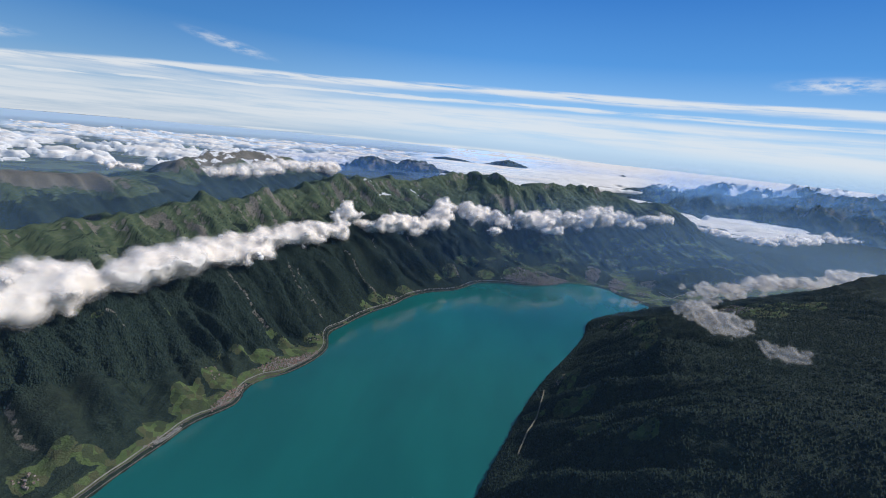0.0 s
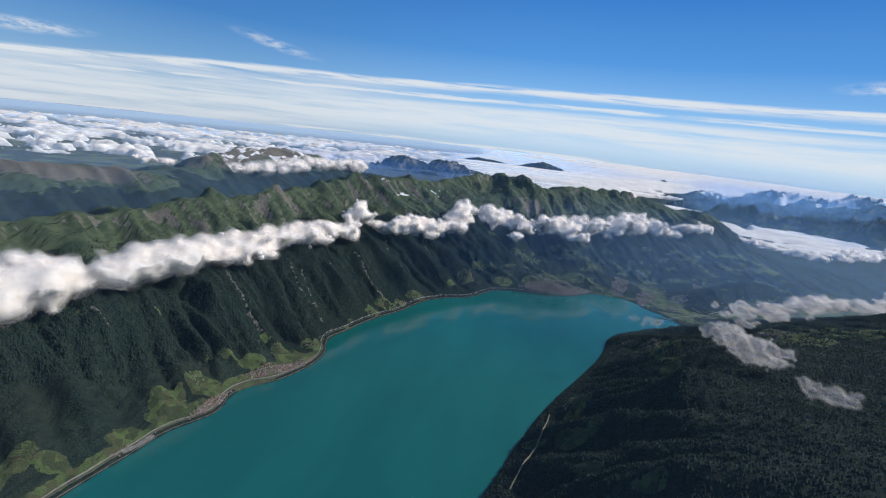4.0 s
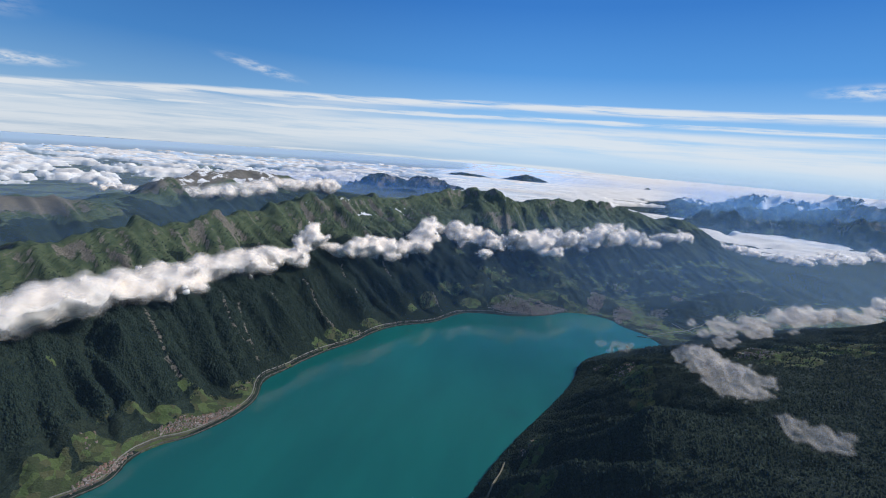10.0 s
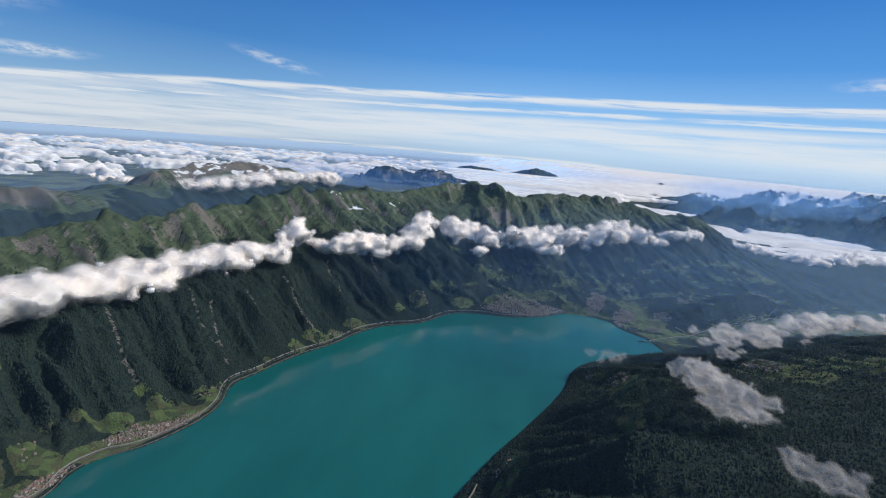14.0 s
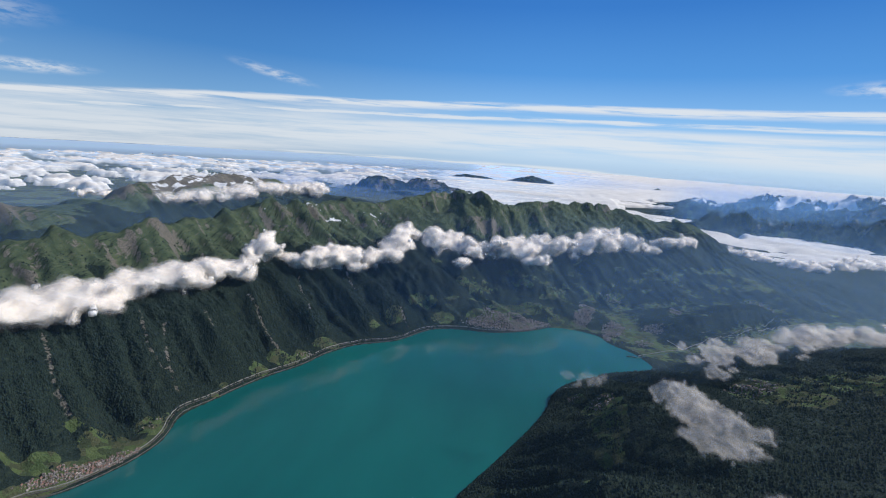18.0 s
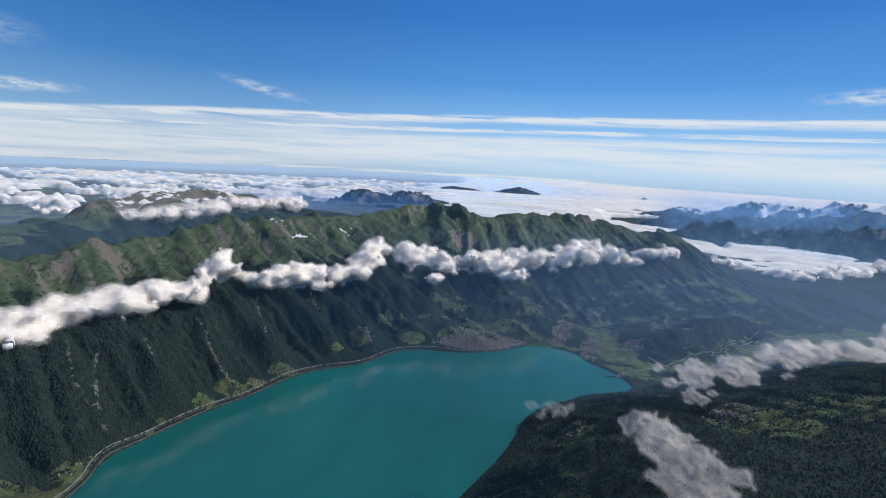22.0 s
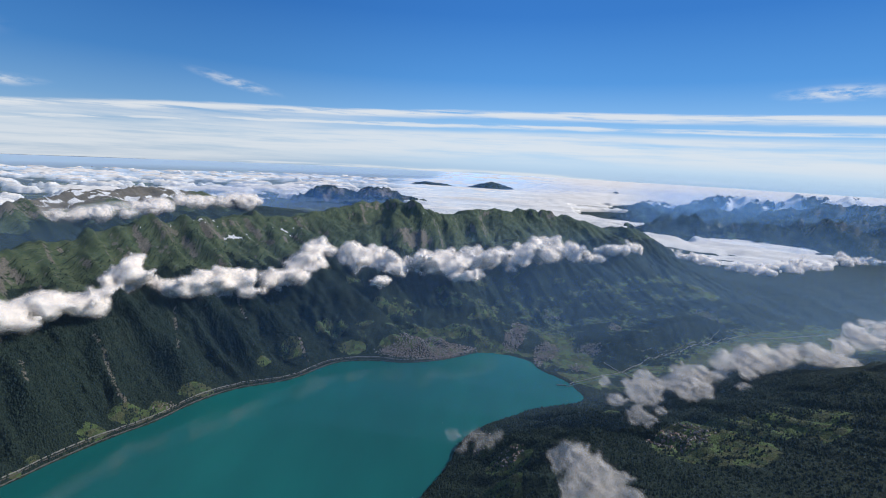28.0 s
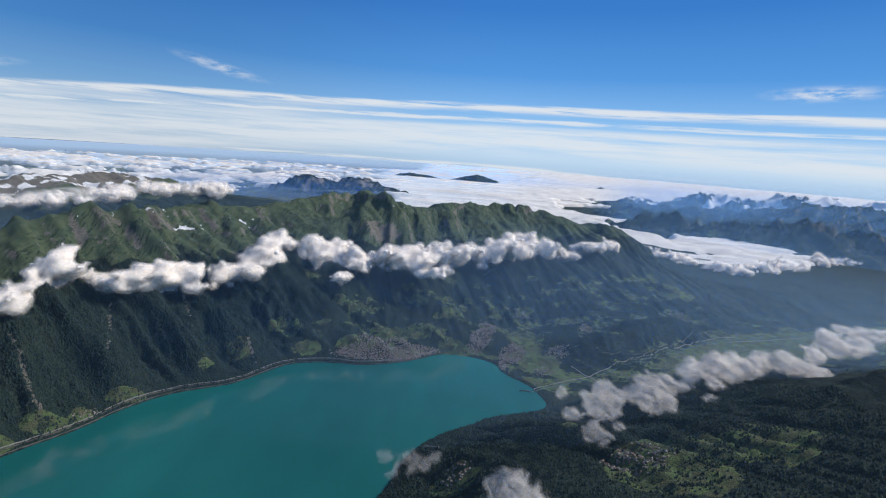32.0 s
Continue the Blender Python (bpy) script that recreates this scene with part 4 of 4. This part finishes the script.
def cloud_sea():
    """The sea of cloud over the lowland: closed and smooth ahead, broken heaps to one side."""
    r = np.concatenate([np.arange(430, 1000, 3.2), np.geomspace(1000, 4840, 240)])
    rr, az = np.meshgrid(r, np.radians(np.linspace(-66, 56, 540)), indexing="ij")
    x, y = 36 + rr * np.sin(az), 55 + rr * np.cos(az)
    bear = np.degrees(az)
    heap = fbm(x / 62, y / 40, 5, 61, 0.58)
    lump = fbm(x / 20, y / 20, 4, 63, 0.6) * (1 - step(-2, -16, bear)) + ridged(x / 22, y / 17, 3, 65) * step(-2, -16, bear)
    wide = fbm(x / 260, y / 260, 3, 67)
    band = fbm(x / 260, y / 55, 4, 69, 0.55)
    left = step(-4, -16, bear)
    # broken heaps over the lowland to one side, closed ahead
    closed = 0.62 + 0.7 * (wide - 0.5) + 1.1 * (band - 0.5)
    broken = 2.4 * (heap - 0.5) + 0.8 * (wide - 0.5) - 0.28 + 0.40 * step(700, 1300, rr) - 2.5 * step(2000, 2500, rr) - 0.45 * step(950, 700, rr) - 1.2 * step(-27, -22, bear) * step(-7, -11, bear) * step(1010, 960, rr)
    cover = closed * (1 - left) + broken * left
    behind = y - np.interp(x, [-700, -350, -100, 60, 160, 225, 236, 296, 360, 431, 560, 800], [520, 640, 690, 640, 640, 604, 584, 520, 560, 616, 680, 780])
    cover = np.minimum(cover, 0.02 * (behind - 14) + 0.5 * (lump - 0.5) + 0.5 * (heap - 0.5))
    tongue = 125 - (y - np.interp(x, [160, 236, 296, 360, 431, 560, 800], [660, 640, 585, 610, 655, 730, 830]))
    inner = step(11.5, 17.5, bear + 16 * (wide - 0.5) + 8 * (band - 0.5)) * step(1500, 1250, rr)
    limit = 2 * (1 - inner) + inner * (0.25 + 0.012 * np.clip(tongue, -120, 120) + 0.8 * (lump - 0.5))
    cover = np.minimum(cover, limit)
    body = step(0.0, 0.30, cover)
    z = 3 + 10 * np.sqrt(np.clip(cover, 0, 0.35) / 0.35) + (15 * left * (heap - 0.5) + 16 * (1 - left) * (band - 0.5) + (5.0 + 3.5 * left) * (lump - 0.5)) * body
    z = z + 5 * step(11, 15, bear) * step(1000, 800, rr)
    z = np.where(cover > 0, z, z - 45 * step(0.0, -0.10, cover))
    z = z - np.maximum(0, rr - 500) ** 2 / (2 * CURVE)
    ob = sheet("cloud_sea", x, y, z, CLOUD)
    return tagged(ob, "wide white sea of cloud reaching to the horizon", "clouds", kind="stuff")


cloud_sea()


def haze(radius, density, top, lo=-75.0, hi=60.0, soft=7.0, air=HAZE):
    """Haze put in as a see-through blue curtain, fading upwards and to its ends."""
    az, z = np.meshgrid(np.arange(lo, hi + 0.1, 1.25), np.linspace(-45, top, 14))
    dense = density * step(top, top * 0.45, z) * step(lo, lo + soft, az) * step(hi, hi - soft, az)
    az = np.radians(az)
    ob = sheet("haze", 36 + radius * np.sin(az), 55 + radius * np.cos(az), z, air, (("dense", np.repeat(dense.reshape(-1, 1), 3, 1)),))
    return tagged(ob, "see-through blue curtain standing in for distant haze", "haze", kind="structure")


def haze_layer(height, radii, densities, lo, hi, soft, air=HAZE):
    """Haze put in as a thin flat blue sheet over the land; its density is given at some distances."""
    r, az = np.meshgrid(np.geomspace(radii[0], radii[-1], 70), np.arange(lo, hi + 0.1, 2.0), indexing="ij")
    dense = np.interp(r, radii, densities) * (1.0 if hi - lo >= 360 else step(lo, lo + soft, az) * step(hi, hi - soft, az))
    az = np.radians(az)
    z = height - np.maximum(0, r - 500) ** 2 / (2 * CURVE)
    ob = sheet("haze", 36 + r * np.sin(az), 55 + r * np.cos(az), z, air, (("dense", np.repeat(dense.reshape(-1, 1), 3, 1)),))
    return tagged(ob, "flat see-through blue sheet standing in for haze over the land", "haze", kind="structure")


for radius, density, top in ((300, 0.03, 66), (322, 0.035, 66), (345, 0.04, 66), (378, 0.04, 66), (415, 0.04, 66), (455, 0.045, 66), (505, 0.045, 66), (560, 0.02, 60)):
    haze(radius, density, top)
# more blue sheets for the sunlit air over the valley beyond the lake
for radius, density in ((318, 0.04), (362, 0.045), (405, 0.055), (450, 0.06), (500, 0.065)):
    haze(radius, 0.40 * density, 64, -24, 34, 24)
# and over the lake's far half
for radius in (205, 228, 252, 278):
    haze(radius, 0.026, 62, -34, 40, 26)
# bluer sheets in front of each far massif, tinting it as distance would
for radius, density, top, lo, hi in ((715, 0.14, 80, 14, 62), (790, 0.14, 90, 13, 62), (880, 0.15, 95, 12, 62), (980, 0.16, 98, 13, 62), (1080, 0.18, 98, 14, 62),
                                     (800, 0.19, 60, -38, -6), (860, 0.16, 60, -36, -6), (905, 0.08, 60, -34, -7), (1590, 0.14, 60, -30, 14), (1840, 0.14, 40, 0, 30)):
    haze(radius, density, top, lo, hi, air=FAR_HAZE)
# flat bluish sheets that lift dark ground and pale the lowland like haze
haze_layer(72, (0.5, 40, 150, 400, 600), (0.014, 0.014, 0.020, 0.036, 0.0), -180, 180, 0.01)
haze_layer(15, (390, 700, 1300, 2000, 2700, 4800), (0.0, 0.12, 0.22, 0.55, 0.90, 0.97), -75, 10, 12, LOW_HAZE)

# ---- woods, roads and houses ----


def tree_material():
    m, nt, ns, ln, bsdf = material("conifer")
    pick = ns.new("ShaderNodeNewGeometry").outputs["Random Per Island"]
    ln.new(mix(nt, pick, (0.009, 0.018, 0.017), (0.024, 0.039, 0.029)), bsdf.inputs["Base Color"])
    bsdf.inputs["Roughness"].default_value, bsdf.inputs["Specular IOR Level"].default_value = 0.9, 0.1
    return m


TREE = tree_material()
ROAD = plain_material("pale_road", (0.17, 0.165, 0.15), (0.26, 0.25, 0.23), 0.6)
RAIL = plain_material("rail_bed", (0.06, 0.055, 0.05), (0.11, 0.10, 0.09), 0.8)
TRACK = plain_material("field_track", (0.12, 0.115, 0.08), (0.18, 0.165, 0.12), 0.6)
STONE = plain_material("embankment_stone", (0.06, 0.06, 0.055), (0.13, 0.13, 0.115), 1.5)
RIVER = plain_material("river_water", (0.07, 0.13, 0.115), (0.11, 0.17, 0.15), 0.3, 0.2)


def place_on(px, py):
    return land_height(np.asarray(px, float), np.asarray(py, float))


def ribbon(name, line, width, mat, label, category, lift=0.20, smooth=2):
    """A strip laid along a line on the ground."""
    p = along(smooth_line(line, smooth), 1.0)
    d = np.gradient(p, axis=0)
    d /= np.linalg.norm(d, axis=1, keepdims=True) + 1e-9
    side = np.stack([-d[:, 1], d[:, 0]], -1) * width / 2
    a, b = p + side, p - side
    z = np.maximum(np.maximum(place_on(a[:, 0], a[:, 1]), place_on(b[:, 0], b[:, 1])), place_on(p[:, 0], p[:, 1]))
    z = np.maximum(z, 0.25)
    for _ in range(2):
        z[1:-1] = np.maximum(z[1:-1], (z[:-2] + z[2:]) / 2)
    z = z + lift
    verts = np.concatenate([np.c_[a, z], np.c_[b, z], np.c_[b, z - 0.5], np.c_[a, z - 0.5]])
    n = len(p)
    i = np.arange(n - 1)
    faces = np.concatenate([np.stack([i + k * n, i + 1 + k * n, i + 1 + (k + 1) % 4 * n, i + (k + 1) % 4 * n], -1)[:, ::-1] for k in range(4)])
    ob = raw_mesh(name, verts, faces, [mat], smooth=False)
    return tagged(ob, label, category, kind="structure")


def offset(line, by):
    """The line moved sideways, to its left when by is positive."""
    p = np.array(line, float)
    d = np.gradient(p, axis=0)
    d /= np.linalg.norm(d, axis=1, keepdims=True)
    return p + np.stack([-d[:, 1], d[:, 0]], -1) * by


north_shore = along(smooth_line(SHORE[1:30], 2), 3.0)
ribbon("road", offset(north_shore, 2.2), 0.22, ROAD, "pale lakeside road along the foot of the slope", "road", smooth=0)
ribbon("railway", offset(north_shore, 1.5), 0.18, RAIL, "brown railway bed beside the lake", "railway", smooth=0)
ribbon("embankment", offset(north_shore, 0.2), 0.14, STONE, "grey stone embankment at the water's edge", "embankment", 0.05, 0)
ribbon("road", [(108, 316), (121, 324), (135, 332), (175, 365), (219, 401), (240, 410)], 0.30, ROAD, "straight pale main road across the valley floor", "road")
ribbon("river", [(106, 313), (122, 322), (137, 331), (177, 363), (221, 399), (250, 410), (330, 440)], 0.34, RIVER, "straightened pale green river in the valley", "river", 0.06)
ribbon("road", [(128, 340), (135, 333), (141, 326)], 0.3, ROAD, "short pale road over the river", "road", 0.2)
ribbon("runway", [(229, 399), (270, 416), (318, 434)], 0.8, TRACK, "long pale concrete runway on the valley floor", "runway", 0.12, 0)
ribbon("road", [(150, 345), (165, 355), (200, 372), (240, 392)], 0.25, TRACK, "field track across the valley floor", "track", 0.09)
ribbon("road", [(140, 350), (160, 358), (182, 372), (205, 396), (226, 414)], 0.28, TRACK, "pale road along the foot of the wooded knoll", "road", 0.2)
ribbon("road", [(222, 402), (217, 418), (216, 436)], 0.3, TRACK, "winding pale road up to the village", "road", 0.25)
ribbon("road", [(17, 129), (20, 138), (25, 151), (29, 172)], 0.4, TRACK, "pale gravel road through the headland wood", "road", 0.5)
ribbon("road", [(66, 262), (70, 259), (72, 254)], 0.4, ROAD, "short pale lane between the headland houses", "road", 0.4)
GRAVEL = plain_material("gravel", (0.08, 0.08, 0.07), (0.26, 0.25, 0.235), 1.6)
ribbon("gravel_yard", [(-91.2, 118), (-92.0, 113), (-93.2, 109)], 1.1, GRAVEL, "pale gravel works beside the lake", "gravel yard", 0.15)
jetty = ribbon("jetty", [(101.5, 313.5), (106, 314)], 0.35, STONE, "pale stone jetty at the river mouth", "jetty", 0.25, 0)


# houses: centre, spread, turn, how many
VILLAGES = [(-78, 165, 11, 2.2, 54, 420), (-86, 138, 8, 1.6, 80, 240), (-72, 176, 5, 1.2, 60, 50), (-93, 112, 6, 1.0, 78, 10), (-109, 85, 3, 2, 0, 12), (-95, 143, 4, 4, 0, 6), (-76, 190, 4, 3, 60, 6),
            (33, 329, 20, 4.2, 12, 800), (50, 338, 12, 4.5, 20, 300), (36, 337, 16, 4, 14, 160), (82, 357, 5, 12, -12, 420), (86, 371, 5, 9, 0, 160), (99, 348, 6, 10, -20, 340), (94, 335, 2.5, 4, 0, 60),
            (123, 352, 6, 5, 0, 120), (114, 332, 5, 4, 30, 40), (105, 402, 8, 3, 0, 70), (142, 380, 4, 9, -10, 90), (212, 428, 10, 8, 20, 80), (107, 315, 2.0, 2.0, 0, 14), (68.7, 248, 2.5, 1.5, 0, 14),
            (78.4, 241, 4, 4, 0, 34), (124, 232, 9, 6, 20, 110), (36, 178, 1, 6, -25, 8), (-54, 256, 1.2, 4, -40, 12)]
WALL = plain_material("house_wall", (0.16, 0.13, 0.11), (0.30, 0.27, 0.24), 3.0)


def roof_material():
    m, nt, ns, ln, bsdf = material("house_roof")
    pick = ns.new("ShaderNodeObjectInfo").outputs["Random"]
    tone = mix(nt, ramp(nt, pick, 0.3, 0.7), (0.20, 0.115, 0.088), (0.15, 0.135, 0.122))
    ln.new(mix(nt, ramp(nt, pick, 0.75, 1.0), tone, (0.33, 0.29, 0.26)), bsdf.inputs["Base Color"])
    bsdf.inputs["Roughness"].default_value = 0.85
    return m


ROOF = roof_material()


def roofs_material():
    m, nt, ns, ln, bsdf = material("roofs_far")
    pick = ns.new("ShaderNodeNewGeometry").outputs["Random Per Island"]
    tone = mix(nt, ramp(nt, pick, 0.3, 0.7), (0.19, 0.128, 0.102), (0.165, 0.155, 0.142))
    ln.new(mix(nt, ramp(nt, pick, 0.66, 1.0), tone, (0.33, 0.29, 0.26)), bsdf.inputs["Base Color"])
    bsdf.inputs["Roughness"].default_value = 0.85
    return m


ROOFS = roofs_material()
W, D, H, E = 0.26, 0.34, 0.30, 0.06
WALL_V = np.array([(-W, -D, -0.6), (W, -D, -0.6), (W, D, -0.6), (-W, D, -0.6), (-W, -D, H), (W, -D, H), (W, D, H), (-W, D, H), (0, -D, H + 0.2), (0, D, H + 0.2)])
WALL_F = [(0, 1, 5, 8, 4), (2, 3, 7, 9, 6), (1, 2, 6, 5), (3, 0, 4, 7)]
ROOF_V = np.array([(-W - E, -D - E, H - 0.04), (0, -D - E, H + 0.22), (W + E, -D - E, H - 0.04), (-W - E, D + E, H - 0.04), (0, D + E, H + 0.22), (W + E, D + E, H - 0.04),
                   (-W - E, -D - E, H - 0.08), (0, -D - E, H + 0.17), (W + E, -D - E, H - 0.08), (-W - E, D + E, H - 0.08), (0, D + E, H + 0.17), (W + E, D + E, H - 0.08)])
ROOF_F = [(0, 1, 4, 3), (1, 2, 5, 4), (6, 9, 10, 7), (7, 10, 11, 8), (0, 6, 7, 1), (1, 7, 8, 2), (3, 4, 10, 9), (4, 5, 11, 10), (0, 3, 9, 6), (2, 8, 11, 5)]


def simple(name, verts, faces, mat):
    me = bpy.data.meshes.new(name)
    me.from_pydata([tuple(v) for v in verts], [], faces)
    me.materials.append(mat)
    return me


wall_mesh, roof_mesh = simple("wall", WALL_V, WALL_F, WALL), simple("roof", ROOF_V, ROOF_F, ROOF)
homes = []
for cx, cy, rx, ry, turn, count in VILLAGES:
    count = int(1.7 * count)
    round_, out = rng.uniform(0, 6.283, count), np.sqrt(rng.uniform(size=count)) * rng.normal(1, 0.12, count)
    u, v = rx * out * np.cos(round_), ry * out * np.sin(round_)
    c, s = math.cos(radians(turn)), math.sin(radians(turn))
    homes.append(np.stack([cx + u * c - v * s, cy + u * s + v * c], -1))
homes = np.concatenate(homes)
homes = homes[sample(base_sd, homes[:, 0], homes[:, 1]) > 0.7]
keep = []
for k, p in enumerate(homes):
    if not keep or np.min(np.hypot(*(homes[keep] - p).T)) > 0.43:
        keep.append(k)
homes = homes[keep]
home_z = place_on(homes[:, 0], homes[:, 1])
home_turn, home_size = rng.uniform(0, 180, len(homes)), rng.uniform(0.5, 0.95, len(homes))
# the lakeside villages that the camera passes nearest are built house by house, the towns farther off as one
single = (homes[:, 1] < 275) & (np.cumsum(homes[:, 1] < 275) <= 300)
for (hx, hy), hz, turn, size in zip(homes[single], home_z[single], home_turn[single], home_size[single]):
    house = new("house")
    house.matrix_world = pose(hx, hy, hz, 0, 0, turn) @ Matrix.Scale(size, 4)
    new("wall", wall_mesh).parent = house
    tagged(house, "small pale-walled house with a brown pitched roof", "house", group="lakeside houses")
    new("roof", roof_mesh).parent = house


def town(name, part_v, part_f, mat):
    """All the farther houses as one mesh of quads."""
    quads = np.array([f if len(f) == 4 else (f[0], f[1], f[2], f[4]) for f in part_f] + [(f[4], f[2], f[3], f[3]) for f in part_f if len(f) == 5])
    verts, faces = [], []
    for k, ((hx, hy), hz, turn, size) in enumerate(zip(homes[~single], home_z[~single], home_turn[~single], home_size[~single])):
        c, s = math.cos(radians(turn)), math.sin(radians(turn))
        v = part_v * size
        verts.append(np.stack([v[:, 0] * c - v[:, 1] * s + hx, v[:, 0] * s + v[:, 1] * c + hy, v[:, 2] + hz], -1))
        faces += [tuple(int(i) + k * len(part_v) for i in f) for f in part_f]
    return new(name, simple(name, np.concatenate(verts), faces, mat))


far_town = tagged(new("town"), "densely built lakeside town with brown and grey roofs", "town", kind="stuff")
for name, v, f, mat in (("walls", WALL_V, WALL_F, WALL), ("roofs", ROOF_V, ROOF_F, ROOFS)):
    ob = tagged(town(name, v, f, mat), kind="stuff")
    ob.parent = far_town


def wood(label, lo, hi, count, inside):
    """Conifers strewn over the wooded ground of a patch."""
    x, y = rng.uniform(lo[0], hi[0], count), rng.uniform(lo[1], hi[1], count)
    ok = inside(x, y) & (sample(base_sd, x, y) > 0.5)
    x, y = x[ok], y[ok]
    z = place_on(x, y)
    f1, f2 = covers(x, y, z)
    fine = fbm(x / 2.5, y / 2.5, 3, 91)
    odds = np.where(f1[:, 0] > 0.46, 0.06 + 0.94 * (fine > 0.55), 1.0) * np.where(f1[:, 1] > 0.5, 0.06, 1.0) * np.where(f1[:, 2] > 0.5, 0.15, 1.0)
    odds = odds * np.where((fbm(x / 8, y / 8, 4, 93) > 0.43) | (x < 0), 1.0, 0.4)
    plain_floor = (y > 300) & (x > 100) & (z < 3)
    ok = (rng.uniform(size=len(x)) < odds) & ~plain_floor
    near = np.concatenate([along(smooth_line(offset(north_shore, 2.0), 0), 2.0), homes])
    x, y, z = x[ok], y[ok], z[ok]
    cells = {(int(a // 1.2), int(b // 1.2)) for a, b in near}
    ok = np.array([(int(a // 1.2), int(b // 1.2)) not in cells for a, b in zip(x, y)])
    x, y, z = x[ok], y[ok], z[ok]
    n = len(x)
    h, r = rng.uniform(0.4, 0.95, n), rng.uniform(0.26, 0.46, n)
    a = np.arange(4) * 2 * math.pi / 4
    base = rng.uniform(0, 6.28, n)[:, None] + a
    ring = np.stack([x[:, None] + r[:, None] * np.cos(base) * rng.uniform(0.75, 1.2, (n, 4)), y[:, None] + r[:, None] * np.sin(base) * rng.uniform(0.75, 1.2, (n, 4)),
                     np.repeat((z - 0.15)[:, None], 4, 1) + rng.uniform(-0.1, 0.2, (n, 4))], -1)
    lean = rng.uniform(-0.1, 0.1, (n, 2))
    top = np.stack([x + lean[:, 0], y + lean[:, 1], z + h], -1)[:, None]
    verts = np.concatenate([ring, top], 1).reshape(-1, 3)
    i = np.arange(n)[:, None] * 5
    faces = np.stack([i + np.arange(4), i + (np.arange(4) + 1) % 4, np.repeat(i + 4, 4, 1)], -1).reshape(-1, 3)
    ob = raw_mesh("forest", verts, faces, [TREE], smooth=True)
    return tagged(ob, label, "forest", kind="stuff")


wood("dense dark conifer forest on the steep north slope", (-165, 75), (0, 345), 150000, lambda x, y: (x < -20 + (y - 280) * 0.6) & (x > -190 + 0.32 * (y - 80)))
wood("dark conifer forest on the shaded headland", (0, 55), (190, 310), 100000, lambda x, y: (y < 312))
wood("dark wood on the knoll beside the valley floor", (110, 320), (240, 450), 40000, lambda x, y: x > 0)
wood("dark mixed forest above the town at the lake's end", (-60, 305), (215, 470), 80000, lambda x, y: (x > -20 + (y - 280) * 0.6) | (y > 345))
